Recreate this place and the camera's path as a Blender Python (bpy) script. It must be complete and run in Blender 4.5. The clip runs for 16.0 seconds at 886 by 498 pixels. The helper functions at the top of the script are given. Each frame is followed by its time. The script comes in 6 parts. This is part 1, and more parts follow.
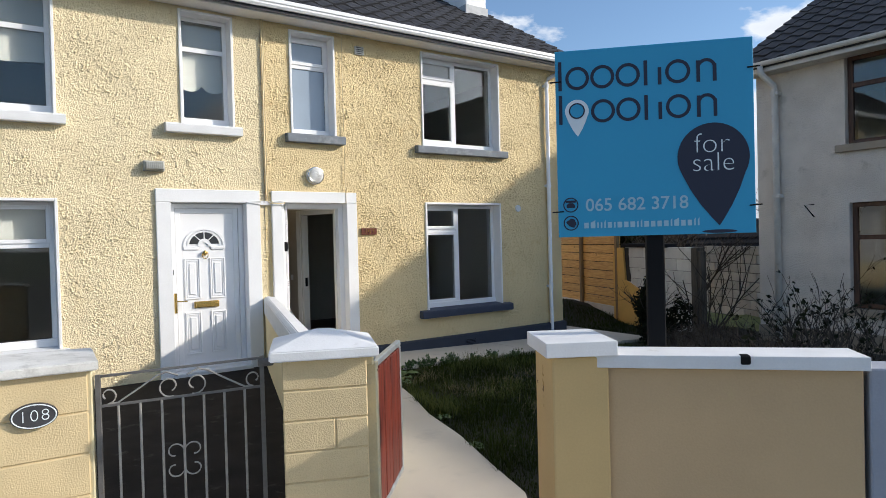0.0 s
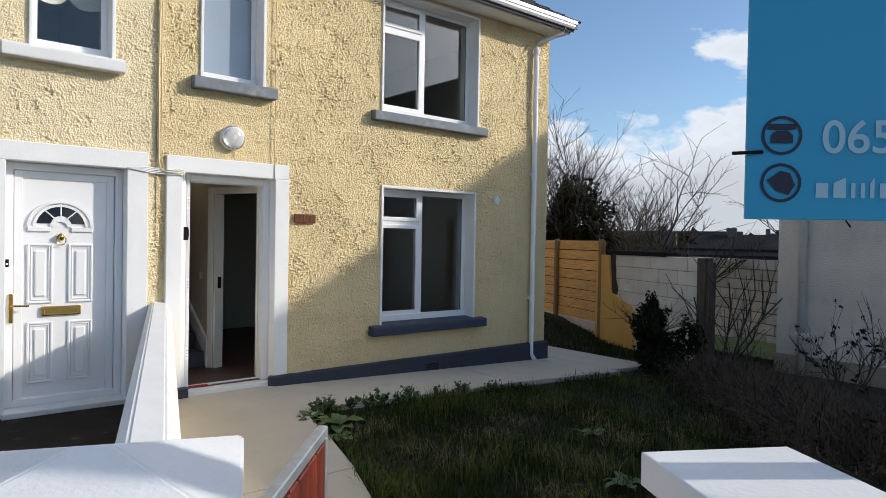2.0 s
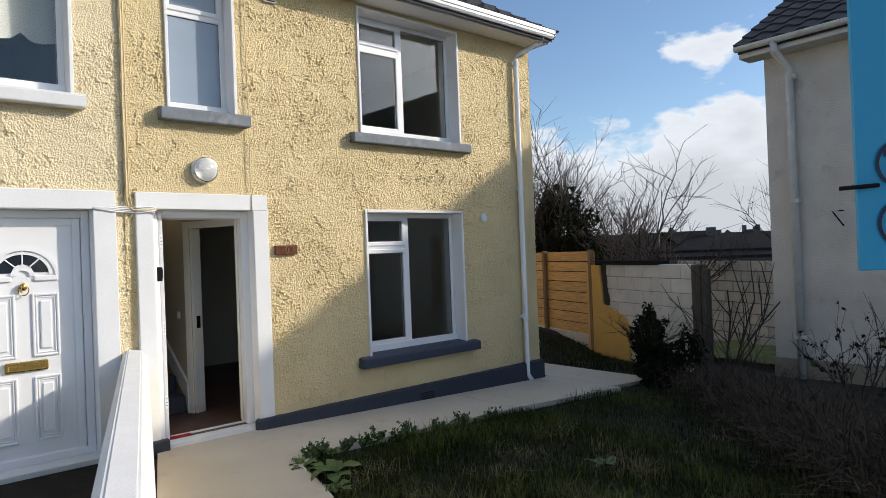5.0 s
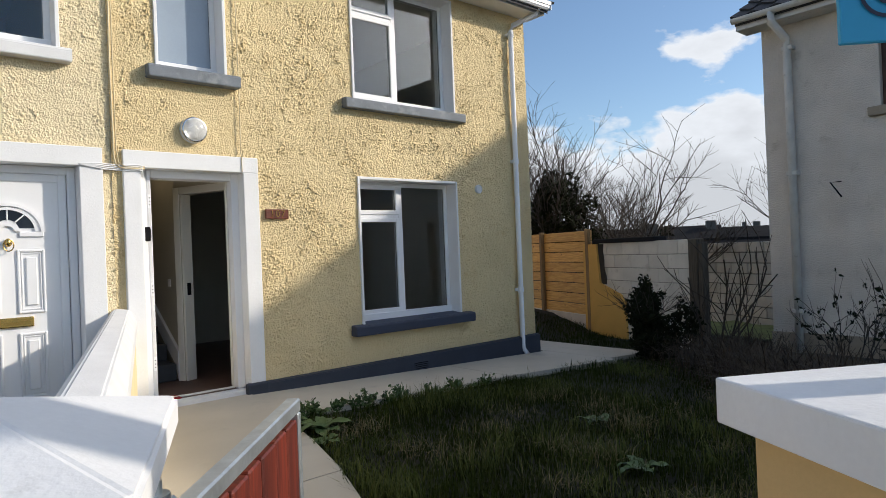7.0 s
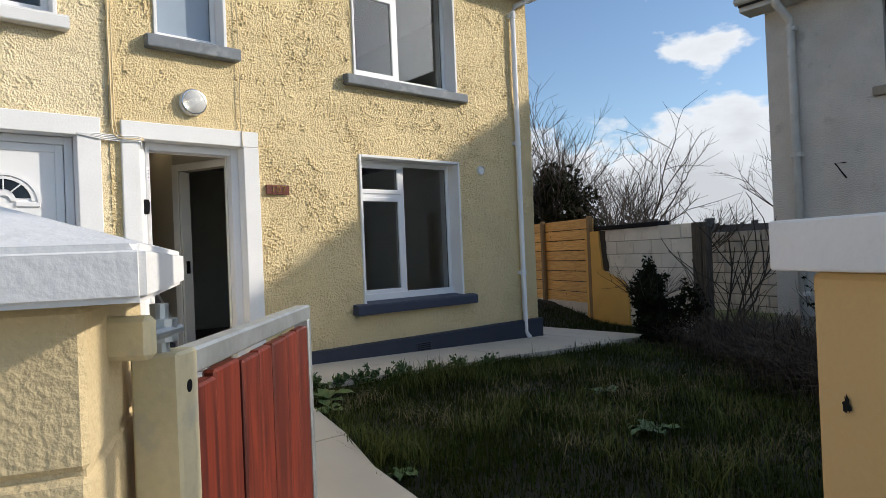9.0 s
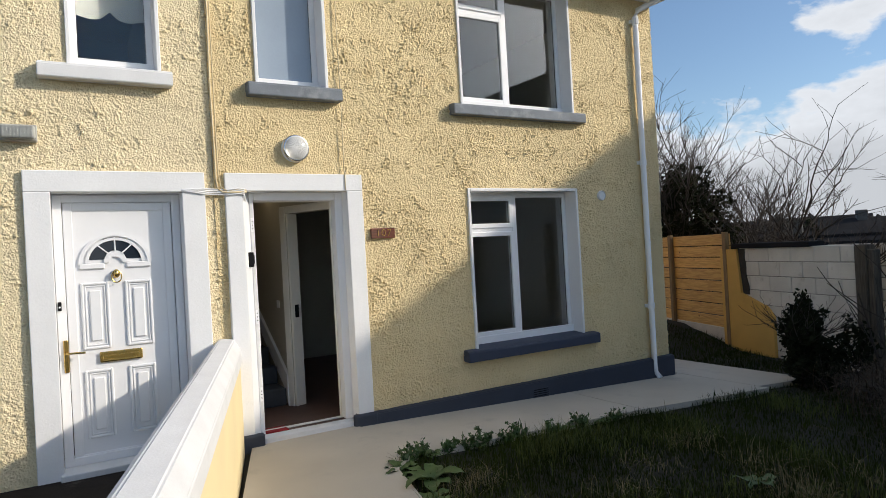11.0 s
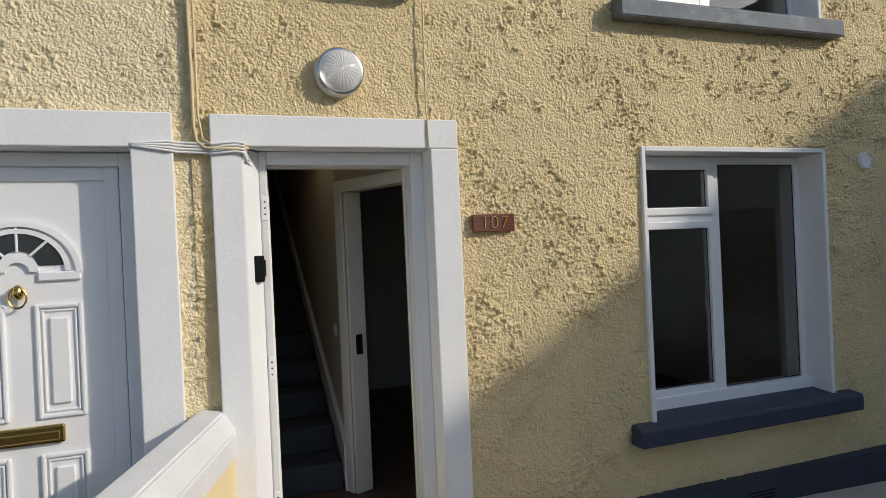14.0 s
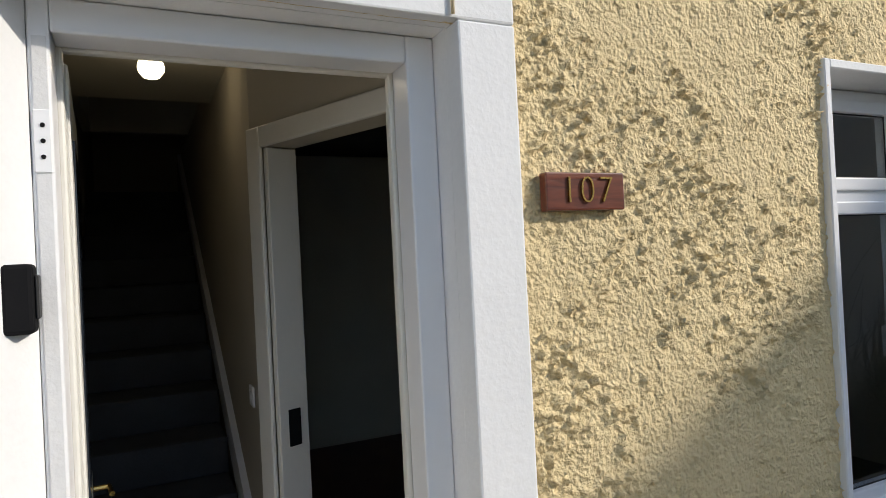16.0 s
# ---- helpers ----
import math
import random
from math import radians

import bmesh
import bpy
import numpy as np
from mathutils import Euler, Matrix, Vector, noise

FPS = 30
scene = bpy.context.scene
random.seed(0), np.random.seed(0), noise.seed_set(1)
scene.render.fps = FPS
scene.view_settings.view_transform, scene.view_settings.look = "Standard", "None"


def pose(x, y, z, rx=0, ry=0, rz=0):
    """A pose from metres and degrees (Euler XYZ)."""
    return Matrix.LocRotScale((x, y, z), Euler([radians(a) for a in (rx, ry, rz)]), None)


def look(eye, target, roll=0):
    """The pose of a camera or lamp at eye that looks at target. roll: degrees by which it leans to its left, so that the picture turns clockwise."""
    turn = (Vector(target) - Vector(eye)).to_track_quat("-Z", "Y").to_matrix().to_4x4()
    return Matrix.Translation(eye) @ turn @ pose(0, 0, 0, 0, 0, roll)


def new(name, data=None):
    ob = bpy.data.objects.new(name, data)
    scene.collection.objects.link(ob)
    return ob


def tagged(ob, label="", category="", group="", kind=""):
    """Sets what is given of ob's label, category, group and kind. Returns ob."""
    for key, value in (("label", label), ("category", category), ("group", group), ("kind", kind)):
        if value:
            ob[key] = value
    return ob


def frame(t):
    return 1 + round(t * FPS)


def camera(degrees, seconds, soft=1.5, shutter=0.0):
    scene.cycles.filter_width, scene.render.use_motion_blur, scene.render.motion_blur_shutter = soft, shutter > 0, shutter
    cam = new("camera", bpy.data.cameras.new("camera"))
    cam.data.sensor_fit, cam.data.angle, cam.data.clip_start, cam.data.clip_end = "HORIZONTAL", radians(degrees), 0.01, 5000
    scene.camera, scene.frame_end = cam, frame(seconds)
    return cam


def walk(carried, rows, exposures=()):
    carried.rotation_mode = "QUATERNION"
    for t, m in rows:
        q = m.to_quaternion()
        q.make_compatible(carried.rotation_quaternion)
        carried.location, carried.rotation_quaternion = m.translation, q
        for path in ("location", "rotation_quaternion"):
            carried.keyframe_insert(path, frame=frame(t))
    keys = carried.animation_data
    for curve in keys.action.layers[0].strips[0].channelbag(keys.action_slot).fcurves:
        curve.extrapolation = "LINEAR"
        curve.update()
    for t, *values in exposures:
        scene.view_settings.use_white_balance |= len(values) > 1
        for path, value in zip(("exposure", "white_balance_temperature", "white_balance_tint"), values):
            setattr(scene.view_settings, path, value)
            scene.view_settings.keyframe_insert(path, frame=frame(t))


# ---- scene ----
cam = camera(69.3, 16.0, 0.8)
PATH = [
    (0, (0.477, 0.028, 1.583), (1.62, 1.669, 1.552), -1.5),
    (0.5, (0.774, 0.441, 1.53), (1.962, 2.05, 1.502), 0.8),
    (1, (1.045, 0.877, 1.462), (2.234, 2.485, 1.434), -1.4),
    (1.5, (1.321, 1.396, 1.463), (2.487, 3.021, 1.432), -0.4),
    (2, (1.64, 1.872, 1.521), (2.906, 3.42, 1.492), 1.0),
    (2.5, (1.716, 2.085, 1.767), (2.988, 3.628, 1.76), -1.9),
    (3, (1.701, 2.109, 1.948), (2.986, 3.641, 1.963), -2.0),
    (3.5, (1.696, 2.135, 1.941), (2.996, 3.655, 1.96), -2.1),
    (4, (1.739, 2.166, 1.774), (3.051, 3.675, 1.784), -2.2),
    (6.5, (1.794, 2.156, 1.486), (3.105, 3.667, 1.499), -2.3),
    (7, (1.86, 2.175, 1.284), (3.171, 3.685, 1.291), -2.3),
    (7.5, (1.896, 2.189, 1.137), (3.207, 3.7, 1.15), -2.2),
    (8, (1.899, 2.193, 0.974), (3.208, 3.704, 0.99), -2.2),
    (8.2, (1.894, 2.193, 0.898), (3.206, 3.703, 0.914), -2.2),
    (10.3, (1.861, 2.451, 1.468), (3.165, 3.967, 1.47), -3.0),
    (10.5, (2.005, 2.434, 1.505), (3.23, 4.015, 1.512), -2.9),
    (11, (2.222, 2.647, 1.513), (3.245, 4.365, 1.522), -3.2),
    (11.5, (2.421, 3.065, 1.547), (3.38, 4.819, 1.537), -2.6),
    (12, (2.722, 3.37, 1.622), (3.512, 5.208, 1.617), -2.8),
    (12.5, (2.896, 3.738, 1.639), (3.575, 5.619, 1.643), -1.5),
    (13, (3.066, 4.115, 1.62), (3.697, 6.012, 1.616), -2.0),
    (13.5, (3.225, 4.537, 1.612), (3.834, 6.442, 1.613), -2.6),
    (14, (3.362, 4.929, 1.6), (4.05, 6.807, 1.595), -2.6),
    (14.5, (3.543, 5.397, 1.518), (4.334, 7.234, 1.531), -1.9),
    (15, (3.629, 5.898, 1.511), (4.468, 7.713, 1.543), -1.7),
    (15.5, (3.678, 6.276, 1.549), (4.535, 8.083, 1.584), -2.9),
    (16, (3.78, 6.747, 1.58), (4.641, 8.552, 1.596), -2.9),
]
EXPOSURES = [(0, 0.21, 6570, 10), (1.5, 0.08, 6570, 10), (8.2, 0.12, 6800, 10), (10.5, 0.08, 6800, 10), (12.0, -0.21, 6800, 10), (13.5, -0.48, 6800, 10), (14.8, -0.22, 6680, 10), (15.4, -0.27, 6680, 10), (16, -0.10, 6570, 10)]
walk(cam, [(t, look(eye, target, roll)) for t, eye, target, roll in PATH], EXPOSURES)

# ---- light ----
SUN_FROM = Vector((1.35, -1.0, 0.785)).normalized()
world = bpy.data.worlds.new("world")
scene.world = world
world.use_nodes = True
wn, wl = world.node_tree.nodes, world.node_tree.links
wn.clear()
w_out = wn.new("ShaderNodeOutputWorld")
w_bg = wn.new("ShaderNodeBackground")
w_bg.inputs["Strength"].default_value = 0.15
w_sky = wn.new("ShaderNodeTexSky")
w_sky.sky_type = "NISHITA"
w_sky.sun_disc = False
w_sky.sun_elevation = math.asin(SUN_FROM.z)
w_sky.sun_rotation = math.atan2(SUN_FROM.x, SUN_FROM.y)
w_sky.air_density, w_sky.dust_density, w_sky.ozone_density = 1.0, 0.4, 3.5
# cumulus banks low over the horizon, with unseen fill cloud added overhead
w_tc = wn.new("ShaderNodeTexCoord")
w_map = wn.new("ShaderNodeMapping")
w_map.inputs["Scale"].default_value = (1, 1, 2.2)
w_map.inputs["Location"].default_value = (0.25, 0.1, 0.0)
w_noise = wn.new("ShaderNodeTexNoise")
w_noise.inputs["Scale"].default_value = 5.5
w_noise.inputs["Detail"].default_value = 9
w_noise.inputs["Roughness"].default_value = 0.55
w_sep = wn.new("ShaderNodeSeparateXYZ")
w_low = wn.new("ShaderNodeValToRGB")
# the 0.80 stop adds overhead cloud out of view, to whiten the shade
for position, cover in ((0.0, 0.24), (0.30, 0.04), (0.55, 0.04), (0.80, 0.16)):
    e = w_low.color_ramp.elements.new(position)
    e.color = (cover, cover, cover, 1)
w_low.color_ramp.elements.remove(w_low.color_ramp.elements[0])
w_low.color_ramp.elements.remove(w_low.color_ramp.elements[-1])
w_add = wn.new("ShaderNodeMath")
w_ramp = wn.new("ShaderNodeValToRGB")
w_ramp.color_ramp.elements[0].position, w_ramp.color_ramp.elements[1].position = 0.66, 0.73
w_mix = wn.new("ShaderNodeMix")
w_mix.data_type = "RGBA"
w_thick = wn.new("ShaderNodeMapRange")
w_thick.inputs["From Min"].default_value, w_thick.inputs["From Max"].default_value = 0.72, 0.98
w_thick.inputs["To Min"].default_value, w_thick.inputs["To Max"].default_value = 5.4, 4.0
w_cloud = wn.new("ShaderNodeVectorMath")
w_cloud.operation = "SCALE"
w_cloud.inputs[0].default_value = (0.95, 1.02, 1.13)


def cloud_bank(direction, reach, cover, flat):
    """Extra cloud cover round one direction of the sky; flat squeezes it upright."""
    sub = wn.new("ShaderNodeVectorMath")
    sub.operation = "SUBTRACT"
    sub.inputs[1].default_value = direction
    squeeze = wn.new("ShaderNodeVectorMath")
    squeeze.operation = "MULTIPLY"
    squeeze.inputs[1].default_value = (1, 1, flat)
    size = wn.new("ShaderNodeVectorMath")
    size.operation = "LENGTH"
    fall = wn.new("ShaderNodeMapRange")
    fall.inputs["From Min"].default_value, fall.inputs["From Max"].default_value = reach, reach * 0.3
    fall.inputs["To Min"].default_value, fall.inputs["To Max"].default_value = 0.0, cover
    wl.new(w_tc.outputs["Generated"], sub.inputs[0])
    wl.new(sub.outputs["Vector"], squeeze.inputs[0])
    wl.new(squeeze.outputs["Vector"], size.inputs[0])
    wl.new(size.outputs["Value"], fall.inputs["Value"])
    return fall.outputs["Result"]


wl.new(w_tc.outputs["Generated"], w_map.inputs["Vector"])
wl.new(w_map.outputs["Vector"], w_noise.inputs["Vector"])
wl.new(w_tc.outputs["Generated"], w_sep.inputs["Vector"])
wl.new(w_sep.outputs["Z"], w_low.inputs["Fac"])
wl.new(w_add.outputs["Value"], w_thick.inputs["Value"])
wl.new(w_thick.outputs["Result"], w_cloud.inputs["Scale"])
wl.new(w_cloud.outputs["Vector"], w_mix.inputs["B"])
wl.new(w_noise.outputs["Fac"], w_add.inputs[0])
w_cover = w_low.outputs["Color"]
for direction, reach, cover, flat in (((0.85, 0.51, 0.03), 0.42, 0.30, 2.1), ((0.865, 0.411, 0.287), 0.10, 0.145, 1.5), ((0.62, 0.77, 0.03), 0.36, 0.24, 2.3)):
    more = wn.new("ShaderNodeMath")
    wl.new(w_cover, more.inputs[0])
    wl.new(cloud_bank(direction, reach, cover, flat), more.inputs[1])
    w_cover = more.outputs["Value"]
wl.new(w_cover, w_add.inputs[1])
wl.new(w_add.outputs["Value"], w_ramp.inputs["Fac"])
wl.new(w_ramp.outputs["Color"], w_mix.inputs["Factor"])
wl.new(w_sky.outputs["Color"], w_mix.inputs["A"])
# the sky whitens and brightens round the sun
w_dot = wn.new("ShaderNodeVectorMath")
w_dot.operation = "DOT_PRODUCT"
w_dot.inputs[1].default_value = SUN_FROM
w_pow = wn.new("ShaderNodeMath")
w_pow.operation = "POWER"
w_pow.use_clamp = True
w_pow.inputs[1].default_value = 18
w_pos = wn.new("ShaderNodeMath")
w_pos.operation = "MAXIMUM"
w_pos.inputs[1].default_value = 0
w_gain = wn.new("ShaderNodeMath")
w_gain.operation = "MULTIPLY"
w_gain.inputs[1].default_value = 22.0
w_halo = wn.new("ShaderNodeVectorMath")
w_halo.operation = "SCALE"
w_halo.inputs[0].default_value = (1.0, 0.96, 0.88)
w_sum = wn.new("ShaderNodeVectorMath")
w_sum.operation = "ADD"
wl.new(w_tc.outputs["Generated"], w_dot.inputs[0])
wl.new(w_dot.outputs["Value"], w_pos.inputs[0])
wl.new(w_pos.outputs["Value"], w_pow.inputs[0])
wl.new(w_pow.outputs["Value"], w_gain.inputs[0])
wl.new(w_gain.outputs["Value"], w_halo.inputs["Scale"])
wl.new(w_mix.outputs["Result"], w_sum.inputs[0])
wl.new(w_halo.outputs["Vector"], w_sum.inputs[1])
wl.new(w_sum.outputs["Vector"], w_bg.inputs["Color"])
wl.new(w_bg.outputs["Background"], w_out.inputs["Surface"])

sun = new("sun", bpy.data.lights.new("sun", "SUN"))
sun.data.energy, sun.data.angle, sun.data.color = 3.3, radians(1.1), (1.0, 0.93, 0.83)
sun.matrix_world = look((30, -20, 20), Vector((30, -20, 20)) - SUN_FROM)


# ---- materials ----
def material(name, color, rough=0.7, vary=0.12, scale=3.0, grain=80.0, bump=0.15, metal=0.0, stain=None, stain_at=(0.58, 0.75), spread=0.0, depth=0.004, spec=0.5):
    """A surface with broad tone variation, fine grain relief and optional stains."""
    m = bpy.data.materials.new(name)
    m.use_nodes = True
    n, l = m.node_tree.nodes, m.node_tree.links
    b = n["Principled BSDF"]
    b.inputs["Roughness"].default_value, b.inputs["Metallic"].default_value = rough, metal
    b.inputs["Specular IOR Level"].default_value = spec
    tc = n.new("ShaderNodeTexCoord")
    broad = n.new("ShaderNodeTexNoise")
    broad.inputs["Scale"].default_value, broad.inputs["Detail"].default_value = scale, 5
    fine = n.new("ShaderNodeTexNoise")
    fine.inputs["Scale"].default_value, fine.inputs["Detail"].default_value = grain, 4
    for t in (broad, fine):
        l.new(tc.outputs["Object"], t.inputs["Vector"])
    sums = n.new("ShaderNodeMath")
    sums.operation = "MULTIPLY_ADD"
    sums.inputs[1].default_value = 0.35
    l.new(fine.outputs["Fac"], sums.inputs[0])
    l.new(broad.outputs["Fac"], sums.inputs[2])
    tone = n.new("ShaderNodeMapRange")
    tone.inputs["From Min"].default_value, tone.inputs["From Max"].default_value = 0.4, 0.95
    tone.inputs["To Min"].default_value, tone.inputs["To Max"].default_value = 1 - vary, 1 + vary
    l.new(sums.outputs["Value"], tone.inputs["Value"])
    value = tone.outputs["Result"]
    if spread:
        info = n.new("ShaderNodeObjectInfo")
        r = n.new("ShaderNodeMapRange")
        r.inputs["To Min"].default_value, r.inputs["To Max"].default_value = 1 - spread, 1 + spread
        l.new(info.outputs["Random"], r.inputs["Value"])
        times = n.new("ShaderNodeMath")
        times.operation = "MULTIPLY"
        l.new(value, times.inputs[0])
        l.new(r.outputs["Result"], times.inputs[1])
        value = times.outputs["Value"]
    mul = n.new("ShaderNodeVectorMath")
    mul.operation = "SCALE"
    mul.inputs[0].default_value = color
    l.new(value, mul.inputs["Scale"])
    out = mul.outputs["Vector"]
    if stain:
        sn = n.new("ShaderNodeTexNoise")
        sn.inputs["Scale"].default_value, sn.inputs["Detail"].default_value = scale * 1.7, 8
        sn.inputs["Roughness"].default_value = 0.65
        l.new(tc.outputs["Object"], sn.inputs["Vector"])
        sr = n.new("ShaderNodeMapRange")
        sr.inputs["From Min"].default_value, sr.inputs["From Max"].default_value = stain_at
        l.new(sn.outputs["Fac"], sr.inputs["Value"])
        mx = n.new("ShaderNodeMix")
        mx.data_type = "RGBA"
        mx.inputs["B"].default_value = (*stain, 1)
        l.new(sr.outputs["Result"], mx.inputs["Factor"])
        l.new(out, mx.inputs["A"])
        out = mx.outputs["Result"]
    l.new(out, b.inputs["Base Color"])
    if bump:
        bp = n.new("ShaderNodeBump")
        bp.inputs["Strength"].default_value, bp.inputs["Distance"].default_value = bump, depth
        l.new(fine.outputs["Fac"], bp.inputs["Height"])
        l.new(bp.outputs["Normal"], b.inputs["Normal"])
    return m


def wood(name, color, dark, along=(1, 14, 14), rough=0.6, spread=0.12, knots=False, coat=0.0):
    m = bpy.data.materials.new(name)
    m.use_nodes = True
    n, l = m.node_tree.nodes, m.node_tree.links
    b = n["Principled BSDF"]
    b.inputs["Roughness"].default_value = rough
    b.inputs["Coat Weight"].default_value = coat
    tc = n.new("ShaderNodeTexCoord")
    mp = n.new("ShaderNodeMapping")
    mp.inputs["Scale"].default_value = along
    nz = n.new("ShaderNodeTexNoise")
    nz.inputs["Scale"].default_value, nz.inputs["Detail"].default_value, nz.inputs["Distortion"].default_value = 4, 6, 0.6
    rp = n.new("ShaderNodeMix")
    rp.data_type = "RGBA"
    rp.inputs["A"].default_value, rp.inputs["B"].default_value = (*dark, 1), (*color, 1)
    mr = n.new("ShaderNodeMapRange")
    mr.inputs["From Min"].default_value, mr.inputs["From Max"].default_value = 0.32, 0.62
    info = n.new("ShaderNodeObjectInfo")
    off = n.new("ShaderNodeVectorMath")
    off.operation = "ADD"
    l.new(tc.outputs["Object"], off.inputs[0])
    l.new(info.outputs["Random"], off.inputs[1])
    l.new(off.outputs["Vector"], mp.inputs["Vector"])
    l.new(mp.outputs["Vector"], nz.inputs["Vector"])
    l.new(nz.outputs["Fac"], mr.inputs["Value"])
    l.new(mr.outputs["Result"], rp.inputs["Factor"])
    out = rp.outputs["Result"]
    if knots:
        vo = n.new("ShaderNodeTexVoronoi")
        vo.inputs["Scale"].default_value = 4.2
        l.new(off.outputs["Vector"], vo.inputs["Vector"])
        kr = n.new("ShaderNodeMapRange")
        kr.inputs["From Min"].default_value, kr.inputs["From Max"].default_value = 0.10, 0.06
        l.new(vo.outputs["Distance"], kr.inputs["Value"])
        km = n.new("ShaderNodeMix")
        km.data_type = "RGBA"
        km.inputs["B"].default_value = (dark[0] * 0.35, dark[1] * 0.3, dark[2] * 0.3, 1)
        l.new(kr.outputs["Result"], km.inputs["Factor"])
        l.new(out, km.inputs["A"])
        out = km.outputs["Result"]
    r = n.new("ShaderNodeMapRange")
    r.inputs["To Min"].default_value, r.inputs["To Max"].default_value = 1 - spread, 1 + spread
    l.new(info.outputs["Random"], r.inputs["Value"])
    sc = n.new("ShaderNodeVectorMath")
    sc.operation = "SCALE"
    l.new(out, sc.inputs[0])
    l.new(r.outputs["Result"], sc.inputs["Scale"])
    l.new(sc.outputs["Vector"], b.inputs["Base Color"])
    bp = n.new("ShaderNodeBump")
    bp.inputs["Strength"].default_value, bp.inputs["Distance"].default_value = 0.25, 0.003
    l.new(nz.outputs["Fac"], bp.inputs["Height"])
    l.new(bp.outputs["Normal"], b.inputs["Normal"])
    return m


def glass_pane(name, tint=(0.82, 0.86, 0.86)):
    m = bpy.data.materials.new(name)
    m.use_nodes = True
    b = m.node_tree.nodes["Principled BSDF"]
    b.inputs["Base Color"].default_value = (*tint, 1)
    b.inputs["Roughness"].default_value = 0.0
    b.inputs["IOR"].default_value = 1.5
    b.inputs["Transmission Weight"].default_value = 1.0
    return m


def glow(name, color, strength):
    m = bpy.data.materials.new(name)
    m.use_nodes = True
    b = m.node_tree.nodes["Principled BSDF"]
    b.inputs["Base Color"].default_value = (0.8, 0.8, 0.78, 1)
    b.inputs["Emission Color"].default_value = (*color, 1)
    b.inputs["Emission Strength"].default_value = strength
    return m


def roughcast_paint(name, color, stain):
    """Thick paint over thrown render: pitted stones, shallow stains and faded patches."""
    m = material(name, color, 0.88, 0.09, 1.5, 70, 0.0, stain=stain, stain_at=(0.60, 0.82))
    n, l = m.node_tree.nodes, m.node_tree.links
    tc = n.new("ShaderNodeTexCoord")
    warp = n.new("ShaderNodeTexNoise")
    warp.inputs["Scale"].default_value = 45
    add = n.new("ShaderNodeVectorMath")
    add.operation = "MULTIPLY_ADD"
    add.inputs[1].default_value = (0.012, 0.012, 0.012)
    l.new(tc.outputs["Object"], warp.inputs["Vector"])
    l.new(warp.outputs["Color"], add.inputs[0])
    l.new(tc.outputs["Object"], add.inputs[2])
    cells = n.new("ShaderNodeTexVoronoi")
    cells.feature = "SMOOTH_F1"
    cells.inputs["Scale"].default_value = 74
    l.new(add.outputs["Vector"], cells.inputs["Vector"])
    small = n.new("ShaderNodeTexNoise")
    small.inputs["Scale"].default_value, small.inputs["Detail"].default_value = 120, 3
    l.new(tc.outputs["Object"], small.inputs["Vector"])
    mixh = n.new("ShaderNodeMath")
    mixh.operation = "MULTIPLY_ADD"
    mixh.inputs[1].default_value = -1.1
    l.new(cells.outputs["Distance"], mixh.inputs[0])
    l.new(small.outputs["Fac"], mixh.inputs[2])
    bp = n.new("ShaderNodeBump")
    bp.inputs["Strength"].default_value, bp.inputs["Distance"].default_value = 1.0, 0.010
    l.new(mixh.outputs["Value"], bp.inputs["Height"])
    l.new(bp.outputs["Normal"], n["Principled BSDF"].inputs["Normal"])
    return m


M_YELLOW = roughcast_paint("yellow_masonry_paint", (0.79, 0.63, 0.355), (0.69, 0.48, 0.21))
M_CREAM = roughcast_paint("cream_masonry_paint", (0.84, 0.71, 0.46), (0.79, 0.60, 0.33))
# toned down to the garden wall in shade; that shade is in the colour
M_YELLOW_SMOOTH = material("smooth_yellow_paint_shade_tone", (0.54, 0.375, 0.205), 0.8, 0.08, 2.0, 90, 0.25, stain=(0.55, 0.41, 0.2), stain_at=(0.64, 0.85))
# lighter copy of that yellow: sun grazing the block pillars is coloured in
M_BLOCK_PAINT = material("yellow_rough_block_lit_tone", (0.60, 0.475, 0.275), 0.85, 0.10, 4.0, 130, 0.6, stain=(0.50, 0.38, 0.20), stain_at=(0.62, 0.85), depth=0.006)
M_YELLOW_PALE = material("pale_yellow_wall_paint", (0.80, 0.66, 0.38), 0.8, 0.06, 2.0, 90, 0.25, stain=(0.68, 0.55, 0.32), stain_at=(0.64, 0.85))
M_OCHRE_SMOOTH = material("ochre_pillar_paint", (0.60, 0.415, 0.185), 0.8, 0.08, 2.0, 90, 0.25, stain=(0.48, 0.33, 0.13), stain_at=(0.62, 0.85))
M_DUSTY_GLASS = material("dusty_ribbed_glass", (0.36, 0.36, 0.33), 0.3, 0.2, 12, 60, 0.1)
M_WHITE_MASONRY = material("white_masonry_paint", (0.80, 0.80, 0.80), 0.7, 0.05, 2.5, 70, 0.3, stain=(0.62, 0.61, 0.58), stain_at=(0.62, 0.85))
M_CAP = material("white_painted_coping", (0.71, 0.71, 0.71), 0.75, 0.07, 5.0, 90, 0.35, stain=(0.5, 0.49, 0.46), stain_at=(0.66, 0.82))
M_CAP_WORN = material("worn_grey_white_coping", (0.62, 0.61, 0.58), 0.85, 0.15, 5.0, 90, 0.5, stain=(0.36, 0.35, 0.33), stain_at=(0.5, 0.72))
M_IRON_PALE = material("pale_worn_iron", (0.30, 0.29, 0.27), 0.6, 0.25, 20, 120, 0.3, stain=(0.12, 0.07, 0.04), stain_at=(0.6, 0.8))
M_POST_CREAM = material("overpainted_cream_steel", (0.60, 0.53, 0.34), 0.6, 0.15, 6, 80, 0.25, stain=(0.42, 0.40, 0.34), stain_at=(0.55, 0.75))
